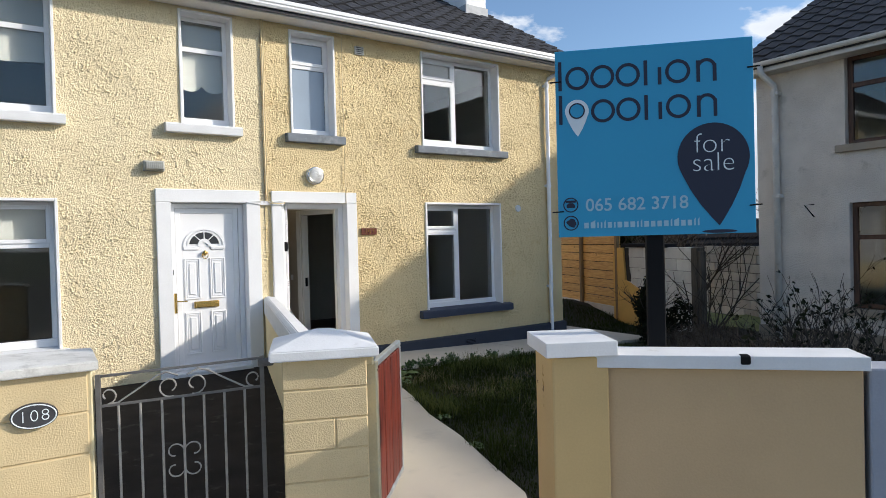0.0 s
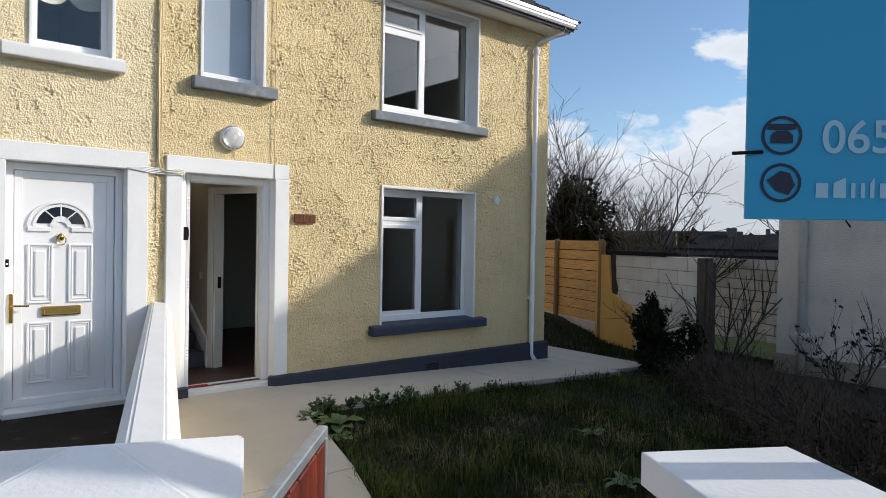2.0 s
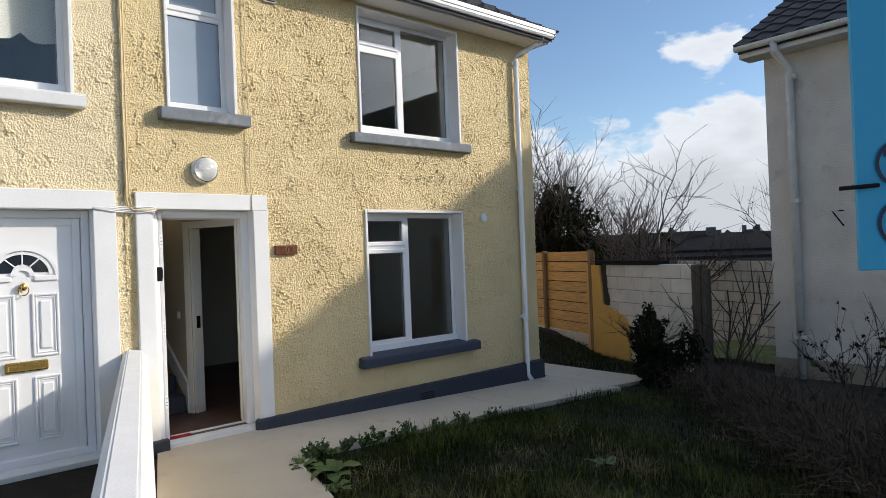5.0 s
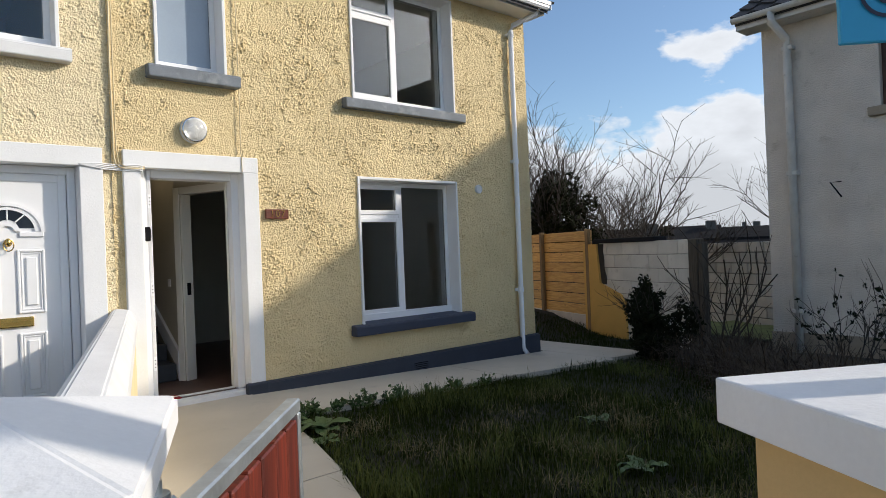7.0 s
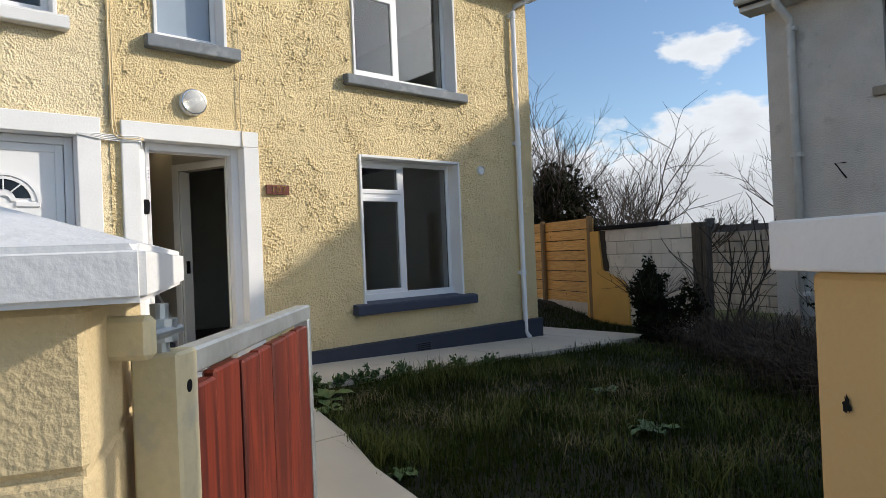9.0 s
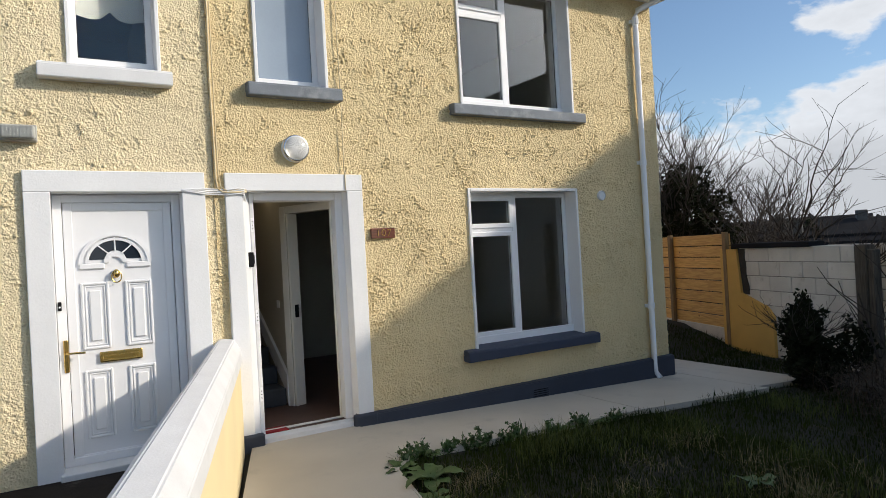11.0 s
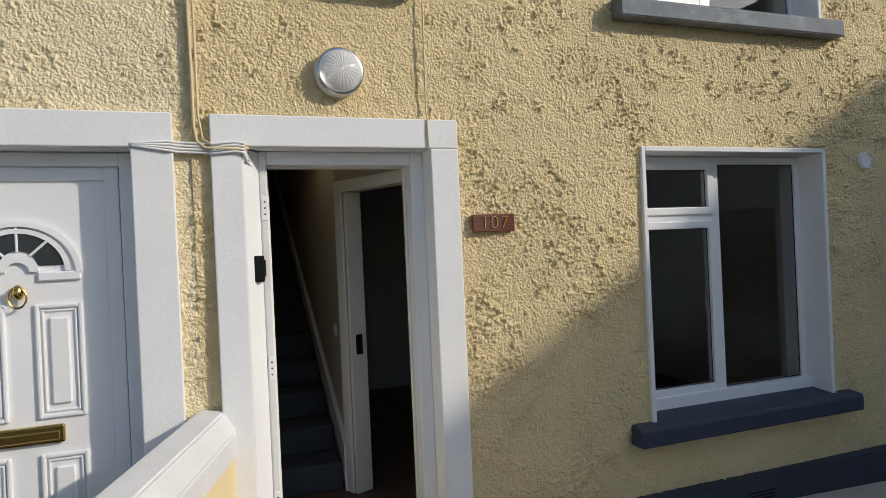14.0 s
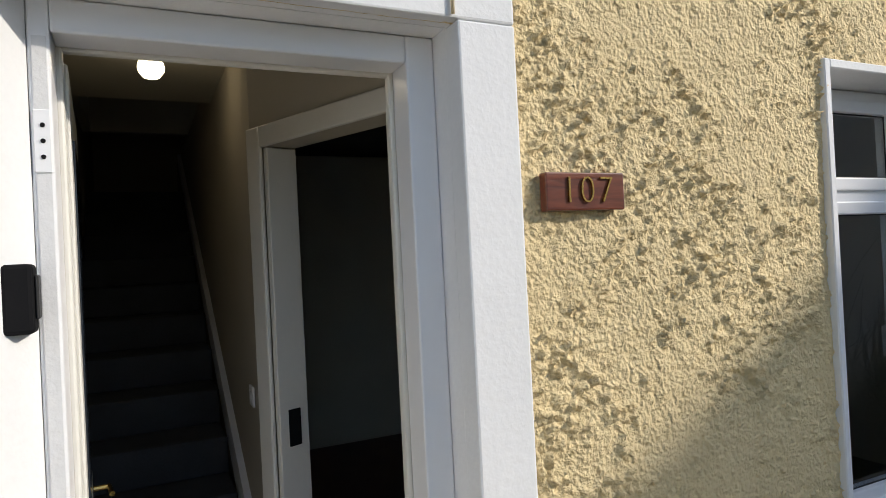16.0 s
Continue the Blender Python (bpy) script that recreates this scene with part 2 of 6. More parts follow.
M_ROT = material("bare_rotten_render", (0.15, 0.10, 0.035), 0.95, 0.4, 20, 80, 0.9)
M_ROT_PALE = material("flaking_stained_render", (0.40, 0.25, 0.075), 0.95, 0.35, 18, 90, 0.8)
# paler copy of the lawn green: light on the tall tufts is coloured in
M_TUFT = material("lawn_tufts_lit_tone", (0.085, 0.10, 0.028), 0.8, 0.35, 3, 40, 0.0, spec=0.1)
M_SILL_TAN = material("tan_sill_paint", (0.30, 0.25, 0.19), 0.7, 0.12, 5.0, 90, 0.3)
M_OLD_PLASTIC = material("old_grey_white_plastic", (0.62, 0.61, 0.58), 0.6, 0.12, 6.0, 90, 0.2, stain=(0.25, 0.24, 0.21), stain_at=(0.6, 0.8))
M_PIER = material("ochre_painted_pier", (0.62, 0.38, 0.10), 0.85, 0.1, 2.5, 70, 0.4)
M_PINE_POST = wood("brown_fence_post", (0.26, 0.17, 0.075), (0.15, 0.09, 0.04), (12, 12, 1), 0.7)
# yellower, brighter grass: the sun on the far yard is put into its colour
M_YARD_GRASS = material("rough_grass_sunlit_tone", (0.12, 0.14, 0.035), 0.9, 0.4, 6, 40, 0.8)
M_PLINTH = material("slate_blue_plinth_paint", (0.030, 0.038, 0.057), 0.7, 0.15, 2.2, 70, 0.4)
M_SILL = material("slate_blue_sill_paint", (0.036, 0.047, 0.078), 0.6, 0.12, 4.0, 90, 0.3, stain=(0.09, 0.10, 0.12), stain_at=(0.64, 0.85))
M_SILL_GREY = material("weathered_grey_sill_paint", (0.17, 0.19, 0.215), 0.7, 0.2, 5.0, 90, 0.35, stain=(0.30, 0.32, 0.33), stain_at=(0.52, 0.75))
M_UPVC = material("white_plastic", (0.83, 0.83, 0.84), 0.28, 0.02, 2.0, 40, 0.02)
M_UPVC_CREAM = material("aged_white_plastic", (0.78, 0.76, 0.70), 0.35, 0.04, 2.0, 40, 0.03)
M_GASKET = material("black_rubber_gasket", (0.015, 0.015, 0.016), 0.5, 0.05, 5, 60, 0.05)
M_GLASS = glass_pane("window_glass")
M_FANLIGHT = material("smoked_leaded_glass", (0.02, 0.025, 0.035), 0.08, 0.1, 9, 60, 0.05)
M_BRASS = material("polished_brass", (0.62, 0.42, 0.14), 0.25, 0.08, 12, 120, 0.05, metal=1.0)
M_CHROME = material("brushed_steel", (0.6, 0.6, 0.6), 0.25, 0.05, 12, 120, 0.05, metal=1.0)
M_GALV = material("galvanised_steel", (0.50, 0.54, 0.56), 0.45, 0.22, 14, 70, 0.15, metal=0.85)
M_IRON = material("weathered_painted_iron", (0.13, 0.125, 0.12), 0.6, 0.25, 14, 120, 0.3, stain=(0.11, 0.055, 0.03), stain_at=(0.6, 0.8))
M_BLACK = material("black_paint", (0.010, 0.010, 0.011), 0.85, 0.1, 5, 80, 0.1, spec=0.12)
M_CONCRETE = material("pale_path_concrete", (0.50, 0.45, 0.37), 0.85, 0.10, 1.3, 120, 0.3, stain=(0.38, 0.35, 0.30), stain_at=(0.56, 0.8))
# near-black base with paler grey-brown blotches
M_DARK_CONCRETE = material("near_black_mottled_concrete", (0.024, 0.020, 0.017), 0.95, 0.4, 3.0, 90, 0.6, stain=(0.085, 0.075, 0.065), stain_at=(0.60, 0.74), spec=0.12)
M_ASPHALT = material("worn_asphalt", (0.06, 0.06, 0.06), 0.9, 0.2, 1.2, 150, 0.5)
# soil darkened along with the lawn green; their shade is in the colour
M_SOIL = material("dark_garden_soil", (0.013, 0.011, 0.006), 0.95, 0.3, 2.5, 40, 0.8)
M_LAND = material("distant_rough_pasture", (0.06, 0.075, 0.035), 0.95, 0.3, 0.06, 4, 0.2)
# green set below real grass, so the colour itself deepens the lawn's shade
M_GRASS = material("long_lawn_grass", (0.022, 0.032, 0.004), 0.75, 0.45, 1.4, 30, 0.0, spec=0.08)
M_STRAW = material("dry_bleached_grass", (0.20, 0.16, 0.08), 0.8, 0.3, 6, 40, 0.0)
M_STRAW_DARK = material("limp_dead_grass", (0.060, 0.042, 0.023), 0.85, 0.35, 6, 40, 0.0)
M_WEED = material("broad_weed_leaves", (0.06, 0.11, 0.028), 0.5, 0.3, 5, 60, 0.1)
M_RED_WOOD = wood("red_stained_gate_boards", (0.17, 0.023, 0.009), (0.055, 0.007, 0.004), (14, 14, 1.0), 0.55, 0.18, coat=0.04)
M_PINE = wood("knotty_yellow_pine", (0.66, 0.40, 0.12), (0.47, 0.25, 0.07), (12, 1, 12), 0.65, 0.14, True)
M_TILE = material("dark_concrete_roof_tile", (0.035, 0.035, 0.040), 0.8, 0.25, 3.0, 60, 0.5, spread=0.25)
M_WHITEWASH = material("dirty_white_pebbledash", (0.66, 0.61, 0.55), 0.9, 0.14, 2.0, 55, 1.0, depth=0.022, stain=(0.34, 0.30, 0.25), stain_at=(0.58, 0.85))
M_BLOCK_WHITE = material("old_whitewashed_block", (0.60, 0.58, 0.53), 0.9, 0.12, 3, 60, 0.5, spread=0.06, stain=(0.32, 0.30, 0.26), stain_at=(0.58, 0.80))
M_BLOCK_GREY = material("grey_concrete_block", (0.50, 0.475, 0.43), 0.9, 0.15, 4, 60, 0.6, spread=0.16)
M_MORTAR = material("dark_mortar", (0.17, 0.16, 0.145), 0.95, 0.2, 6, 80, 0.5)
M_BROWN_FRAME = wood("mahogany_window_frame", (0.10, 0.045, 0.025), (0.05, 0.02, 0.012), (12, 12, 1), 0.5)
M_TIMBER = wood("grey_weathered_timber", (0.10, 0.085, 0.065), (0.045, 0.036, 0.028), (14, 14, 1), 0.9)
M_BARK = material("bare_winter_bark", (0.034, 0.027, 0.022), 0.9, 0.3, 8, 60, 0.5)
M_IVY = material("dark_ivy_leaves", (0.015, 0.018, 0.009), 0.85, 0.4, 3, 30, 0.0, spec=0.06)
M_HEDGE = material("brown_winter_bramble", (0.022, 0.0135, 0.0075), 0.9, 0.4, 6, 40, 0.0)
M_SIGN = material("cyan_sign_board", (0.018, 0.31, 0.53), 0.45, 0.03, 2.0, 60, 0.02)
M_NAVY = material("navy_sign_ink", (0.008, 0.012, 0.035), 0.5, 0.05, 5, 60, 0.0)
M_SIGN_WHITE = material("white_sign_ink", (0.72, 0.78, 0.80), 0.5, 0.03, 5, 60, 0.0)
M_SIGN_PALE = material("pale_blue_sign_ink", (0.32, 0.52, 0.62), 0.5, 0.03, 5, 60, 0.0)
M_PLAQUE = wood("varnished_brown_plaque", (0.17, 0.045, 0.022), (0.085, 0.02, 0.012), (2, 14, 14), 0.3, 0.05, coat=0.4)
M_PLAQUE_GREY = material("dark_slate_plaque", (0.045, 0.045, 0.05), 0.5, 0.15, 8, 90, 0.3)
M_HALL_WALL = material("cream_hall_wall_paint", (0.50, 0.46, 0.38), 0.8, 0.05, 2, 60, 0.1)
M_HALL_FLOOR = material("terracotta_hall_linoleum", (0.125, 0.07, 0.05), 0.55, 0.15, 6, 60, 0.1)
M_CARPET = material("dark_stair_carpet", (0.055, 0.058, 0.064), 0.95, 0.2, 6, 90, 0.4)
M_ROOM = material("magnolia_room_paint", (0.55, 0.53, 0.44), 0.8, 0.05, 2, 60, 0.1)
M_MAT = material("red_patterned_doormat", (0.32, 0.02, 0.02), 0.95, 0.5, 45, 120, 0.5)
M_BLIND = material("frosted_pale_glazing", (0.30, 0.36, 0.43), 0.12, 0.06, 2, 60, 0.02)
M_LEAD = material("lead_flashing", (0.42, 0.43, 0.44), 0.6, 0.15, 10, 60, 0.3)
M_CABLE = material("painted_cream_cable", (0.68, 0.56, 0.34), 0.5, 0.05, 8, 60, 0.0)
M_CABLE_WHITE = material("white_painted_cable", (0.75, 0.75, 0.75), 0.5, 0.05, 8, 60, 0.0)
M_LAMP_GLASS = material("ribbed_lamp_glass", (0.82, 0.82, 0.80), 0.15, 0.10, 30, 60, 0.15, metal=0.25)
M_RAW_EDGE = material("dark_broken_render_edge", (0.035, 0.032, 0.028), 0.95, 0.35, 8, 60, 0.8)
M_BLIND_CLOTH = material("cream_roller_blind_cloth", (0.66, 0.65, 0.60), 0.9, 0.04, 2, 120, 0.1)
M_LAMP_CLEAR = material("clear_ribbed_glass", (0.88, 0.88, 0.86), 0.14, 0.06, 20, 60, 0.05)
M_LAMP_CLEAR.node_tree.nodes["Principled BSDF"].inputs["Transmission Weight"].default_value = 0.4
M_FAR_ROOF = material("far_slate_roofs", (0.020, 0.020, 0.022), 0.95, 0.25, 0.8, 5, 0.2, spec=0.08)
M_FAR_TREES = material("distant_winter_woods", (0.022, 0.024, 0.024), 0.95, 0.3, 0.15, 3, 0.2, spec=0.08)
M_FAR_WALL = material("far_grey_render", (0.085, 0.083, 0.08), 0.9, 0.2, 0.6, 5, 0.2)
M_GREY_WALL = material("blue_grey_wall_paint", (0.30, 0.32, 0.37), 0.8, 0.1, 3, 70, 0.3, stain=(0.08, 0.08, 0.09), stain_at=(0.68, 0.72))


# ---- mesh helpers ----
def box(bm, x0, x1, y0, y1, z0, z1, bev=0.0, seg=1):
    """Adds a box, with bevelled edges if asked."""
    v = [bm.verts.new((x, y, z)) for x in (x0, x1) for y in (y0, y1) for z in (z0, z1)]
    fs = [bm.faces.new([v[i] for i in f]) for f in ((0, 1, 3, 2), (4, 6, 7, 5), (0, 4, 5, 1), (2, 3, 7, 6), (0, 2, 6, 4), (1, 5, 7, 3))]
    if bev:
        es = list({e for f in fs for e in f.edges})
        bmesh.ops.bevel(bm, geom=es, offset=bev, segments=seg, affect="EDGES", profile=0.5)
    return bm


def boxed(*args, **kw):
    return box(bmesh.new(), *args, **kw)


def prism(pts, z0, z1, bm=None):
    """A slab over a plan outline, given anticlockwise."""
    bm = bm or bmesh.new()
    lo, hi = [bm.verts.new((x, y, z0)) for x, y in pts], [bm.verts.new((x, y, z1)) for x, y in pts]
    bm.faces.new(hi)
    bm.faces.new(lo[::-1])
    for i in range(len(pts)):
        j = (i + 1) % len(pts)
        bm.faces.new((lo[i], lo[j], hi[j], hi[i]))
    return bm


def tube(bm, pts, radius, sides=8, taper=None):
    """A round bar along points; taper gives the radius at its end."""
    pts = [Vector(p) for p in pts]
    rings, n = [], len(pts)
    for i, p in enumerate(pts):
        d = (pts[min(i + 1, n - 1)] - pts[max(i - 1, 0)]).normalized()
        u = d.cross(Vector((0, 0, 1)) if abs(d.z) < 0.9 else Vector((1, 0, 0))).normalized()
        w = d.cross(u)
        r = radius if taper is None else radius + (taper - radius) * i / (n - 1)
        rings.append([bm.verts.new(p + r * (math.cos(a) * u + math.sin(a) * w)) for a in (2 * math.pi * k / sides for k in range(sides))])
    for a, b in zip(rings, rings[1:]):
        for k in range(sides):
            bm.faces.new((a[k], a[(k + 1) % sides], b[(k + 1) % sides], b[k]))
    bm.faces.new(rings[0][::-1])
    bm.faces.new(rings[-1])
    return bm


def lathe(profile, sides=24, bm=None):
    """A turned body about z from (radius, z) pairs."""
    bm = bm or bmesh.new()
    rings = [[bm.verts.new((r * math.cos(a), r * math.sin(a), z)) for a in (2 * math.pi * k / sides for k in range(sides))] for r, z in profile]
    for a, b in zip(rings, rings[1:]):
        for k in range(sides):
            bm.faces.new((a[k], a[(k + 1) % sides], b[(k + 1) % sides], b[k]))
    bm.faces.new(rings[0][::-1])
    bm.faces.new(rings[-1])
    return bm


def link(name, bm, mat, smooth=False):
    me = bpy.data.meshes.new(name)
    bmesh.ops.recalc_face_normals(bm, faces=bm.faces)
    bm.to_mesh(me)
    bm.free()
    me.materials.append(mat)
    if smooth:
        me.polygons.foreach_set("use_smooth", [True] * len(me.polygons))
    return new(name, me)


def part(name, bm, mat, parent, label="", smooth=False):
    ob = link(name, bm, mat, smooth)
    ob.parent = parent
    return tagged(ob, label)


def thing(name, label, category, m=None, group="", kind=""):
    ob = new(name)
    if m is not None:
        ob.matrix_basis = m
    return tagged(ob, label, category, group, kind)


def structure(name, bm, mat, label, category, smooth=False):
    return tagged(link(name, bm, mat, smooth), label, category, kind="structure")


def lettering(name, text, size, mat, parent, m, label="", bold=0.0, depth=0.002, space=1.0):
    """Words in the built-in font as a thin mesh, centred."""
    c = bpy.data.curves.new(name, "FONT")
    c.body, c.size, c.extrude, c.offset, c.space_character = text, size, depth, bold, space
    c.align_x, c.align_y = "CENTER", "CENTER"
    tmp = bpy.data.objects.new(name, c)
    scene.collection.objects.link(tmp)
    bpy.context.view_layer.update()
    me = bpy.data.meshes.new_from_object(tmp.evaluated_get(bpy.context.evaluated_depsgraph_get()))
    bpy.data.objects.remove(tmp)
    me.materials.clear()
    me.materials.append(mat)
    ob = new(name, me)
    ob.parent = parent
    ob.matrix_basis = m
    return tagged(ob, label)


def field(nx, nz, feature, seed, band=False):
    """A smooth random height field, about unit spread, with humps of that many cells."""
    rng = np.random.default_rng(seed)
    f = np.fft.rfft2(rng.standard_normal((nz, nx)))
    ky, kx = np.fft.fftfreq(nz)[:, None], np.fft.rfftfreq(nx)[None, :]
    k2 = (kx * kx + ky * ky) * (feature * 2.2) ** 2
    f *= np.exp(-k2) * (1 - np.exp(-4 * k2) if band else 1.0)
    h = np.fft.irfft2(f, (nz, nx))
    return h / h.std()


def stops(a, b, cuts, step):
    """Grid lines from a to b that also lie on every cut."""
    marks = sorted({a, b, *[c for c in cuts if a < c < b]})
    out = []
    for p, q in zip(marks, marks[1:]):
        n = max(1, round((q - p) / step))
        out += list(np.linspace(p, q, n, endpoint=False))
    return np.array(out + [b])


def roughcast(name, mat, x0, x1, z0, z1, y, holes, step, amp, seed, label):
    """A thrown-render skin facing -y with real lumps, cut round the openings (x0, x1, z0, z1)."""
    xs = stops(x0, x1, [v for h in holes for v in h[:2]], step)
    zs = stops(z0, z1, [v for h in holes for v in h[2:]], step)
    nx, nz = len(xs), len(zs)
    fine = field(nx, nz, 0.0062 / step, seed)
    stones = field(nx, nz, 0.0105 / step, seed + 1)
    broad = field(nx, nz, 0.030 / step, seed + 2)
    thick = np.clip(0.55 + 0.45 * field(nx, nz, 0.055 / step, seed + 4) + 0.3 * field(nx, nz, 0.3 / step, seed + 5), 0.08, 1.35)
    h = amp * (thick * np.maximum(np.exp(0.6 * np.clip(0.8 * fine + 0.72 * stones, -3, 2.4)) - 1, -0.42) + 0.32 * broad) + 0.003 * field(nx, nz, 0.6 / step, seed + 3)
    X, Z = np.meshgrid(xs, zs)
    co = np.stack([X, y - h, Z], -1).reshape(-1, 3)
    cx, cz = (xs[:-1] + xs[1:]) / 2, (zs[:-1] + zs[1:]) / 2
    keep = np.ones((nz - 1, nx - 1), bool)
    for a, b, c, d in holes:
        keep[np.ix_((cz > c) & (cz < d), (cx > a) & (cx < b))] = False
    i, j = np.nonzero(keep)
    base = i * nx + j
    quads = np.stack([base, base + 1, base + nx + 1, base + nx], -1)
    used = np.unique(quads)
    remap = np.zeros(nx * nz, int)
    remap[used] = np.arange(len(used))
    me = bpy.data.meshes.new(name)
    me.vertices.add(len(used))
    me.vertices.foreach_set("co", co[used].ravel())
    me.loops.add(quads.size)
    me.loops.foreach_set("vertex_index", remap[quads].ravel())
    me.polygons.add(len(quads))
    me.polygons.foreach_set("loop_start", np.arange(0, quads.size, 4))
    me.polygons.foreach_set("use_smooth", np.ones(len(quads), bool))
    me.update(calc_edges=True)
    me.validate()
    me.materials.append(mat)
    return tagged(new(name, me), label, "wall", kind="structure")


def pierced(bm, x0, x1, z0, z1, y0, y1, holes):
    """A wall body in one piece that leaves the openings free, with their reveals."""
    xs = sorted({x0, x1, *[v for h in holes for v in h[:2] if x0 < v < x1]})
    zs = sorted({z0, z1, *[v for h in holes for v in h[2:] if z0 < v < z1]})
    nx, nz = len(xs) - 1, len(zs) - 1
    solid = lambda i, k: 0 <= i < nx and 0 <= k < nz and not any(h[0] < (xs[i] + xs[i + 1]) / 2 < h[1] and h[2] < (zs[k] + zs[k + 1]) / 2 < h[3] for h in holes)
    made = {}

    def v(i, y, k):
        if (i, y, k) not in made:
            made[i, y, k] = bm.verts.new((xs[i], y, zs[k]))
        return made[i, y, k]

    for i in range(nx):
        for k in range(nz):
            if not solid(i, k):
                continue
            bm.faces.new((v(i, y0, k), v(i + 1, y0, k), v(i + 1, y0, k + 1), v(i, y0, k + 1)))
            bm.faces.new((v(i, y1, k), v(i, y1, k + 1), v(i + 1, y1, k + 1), v(i + 1, y1, k)))
            for ok, a, b in ((solid(i - 1, k), (i, k), (i, k + 1)), (solid(i + 1, k), (i + 1, k + 1), (i + 1, k)), (solid(i, k - 1), (i + 1, k), (i, k)), (solid(i, k + 1), (i, k + 1), (i + 1, k + 1))):
                if not ok:
                    bm.faces.new((v(a[0], y0, a[1]), v(b[0], y0, b[1]), v(b[0], y1, b[1]), v(a[0], y1, a[1])))
    return bm


# ---- ground ----
def ground_z(x, y):
    """The garden falls gently to the east."""
    return -0.03 - 0.036 * max(0.0, x - 4.4) if x < 14 else -0.38 - 0.25 * (x - 14) ** 0.5


def sheet(name, x0, x1, y0, y1, step, dz, mat, label, category, rough=0.0):
    bm = bmesh.new()
    nx, ny = int((x1 - x0) / step) + 1, int((y1 - y0) / step) + 1
    g = [[bm.verts.new((x0 + (x1 - x0) * i / nx, y0 + (y1 - y0) * j / ny, 0)) for i in range(nx + 1)] for j in range(ny + 1)]
    for row in g:
        for v in row:
            v.co.z = ground_z(v.co.x, v.co.y) + dz + rough * noise.noise(Vector((v.co.x * 2, v.co.y * 2, 3)))
    for j in range(ny):
        for i in range(nx):
            bm.faces.new((g[j][i], g[j][i + 1], g[j + 1][i + 1], g[j + 1][i]))
    return structure(name, bm, mat, label, category, True)


land = bmesh.new()
rim = [-900, -200, -60, -20, -4, 2, 6, 10, 14, 20, 30, 60, 200, 900]
lv = [[land.verts.new((x, y, ground_z(min(x, 40), y) - 0.06)) for x in rim] for y in rim]
for j in range(len(rim) - 1):
    for i in range(len(rim) - 1):
        land.faces.new((lv[j][i], lv[j][i + 1], lv[j + 1][i + 1], lv[j + 1][i]))
structure("ground", land, M_LAND, "rough green land running out to the horizon", "ground", True)
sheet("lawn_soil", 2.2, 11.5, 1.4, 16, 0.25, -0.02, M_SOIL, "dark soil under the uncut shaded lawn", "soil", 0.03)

road = prism([(-30, -12), (40, -40), (40, -6), (3.6, -0.4), (1.2, 1.9), (-1.0, 2.6), (-30, 3)], -0.12, -0.055)
structure("road", road, M_ASPHALT, "worn grey asphalt of the cul-de-sac", "road")
kerbside = prism([(-6, 2.3), (-1.0, 2.25), (1.2, 1.7), (3.4, -0.4), (4.4, 0.6), (3.1, 2.4), (2.0, 3.0), (0.4, 3.7), (-6, 3.9)], -0.1, -0.02)
structure("pavement", kerbside, M_CONCRETE, "pale concrete footpath outside the garden walls", "pavement")

# concrete path from the gate to the door and along the house
path_1 = prism([(1.95, 2.95), (2.75, 2.45), (3.12, 3.0), (3.27, 3.5), (3.5, 4.2), (3.66, 4.9), (3.88, 5.5), (2.72, 5.5), (2.25, 4.0)], -0.16, 0.0)
structure("path_slab_1", path_1, M_CONCRETE, "pale concrete garden path inside the gate", "path")
path_2 = prism([(2.725, 5.508), (3.885, 5.508), (4.08, 6.2), (4.2, 6.75), (4.5, 7.0), (4.62, 7.3), (4.42, 8.03), (3.5, 8.03)], -0.16, 0.002)
structure("path_slab_2", path_2, M_CONCRETE, "pale concrete apron before the open door", "path")
for k, (xa, xb) in enumerate(((4.43, 6.9), (6.91, 8.72), (8.73, 9.6))):
    bm = bmesh.new()
    e = 0.0 if k else 0.19
    top = [(xa + e, 6.97 + 0.0 * k), (xb, 6.97 if k == 0 else 6.85 if k == 1 else 6.9), (xb, 8.03 if k < 2 else 9.2), (xa, 8.03 if k < 2 else 9.6)]
    hi = [bm.verts.new((x, y, 0.034 * (4.43 - x) - 0.004)) for x, y in top]
    lo = [bm.verts.new((v.co.x, v.co.y, v.co.z - 0.2)) for v in hi]
    bm.faces.new(hi)
    bm.faces.new(lo[::-1])
    for i in range(4):
        bm.faces.new((lo[i], lo[(i + 1) % 4], hi[(i + 1) % 4], hi[i]))
    structure(f"path_slab_{k + 3}", bm, M_CONCRETE, "pale concrete path along the house wall", "path")
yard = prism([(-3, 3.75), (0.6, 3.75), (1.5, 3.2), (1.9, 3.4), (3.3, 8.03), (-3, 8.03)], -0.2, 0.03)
structure("neighbour_yard", yard, M_DARK_CONCRETE, "near-black mottled concrete yard before the white front door", "yard")

def bank_z(x, y):
    """Grass rising towards the fence beyond the house corner."""
    return ground_z(x, y) + 0.36 * min(1.0, max(0.0, (y - 8.9) / 2.0)) * min(1.0, max(0.0, (x - 8.65) / 1.2))


bank = bmesh.new()
bank_rows = [[bank.verts.new((8.63 + 0.25 * i, 8.7 + 0.25 * j, 0)) for i in range(14)] for j in range(20)]
for row in bank_rows:
    for v in row:
        v.co.z = bank_z(v.co.x, v.co.y) - 0.02 + 0.02 * noise.noise(v.co * 3)
for ra_, rb_ in zip(bank_rows, bank_rows[1:]):
    for i in range(13):
        bank.faces.new((ra_[i], ra_[i + 1], rb_[i + 1], rb_[i]))
structure("grass_bank", bank, M_SOIL, "dark soil of the grass bank beside the house", "soil", True)

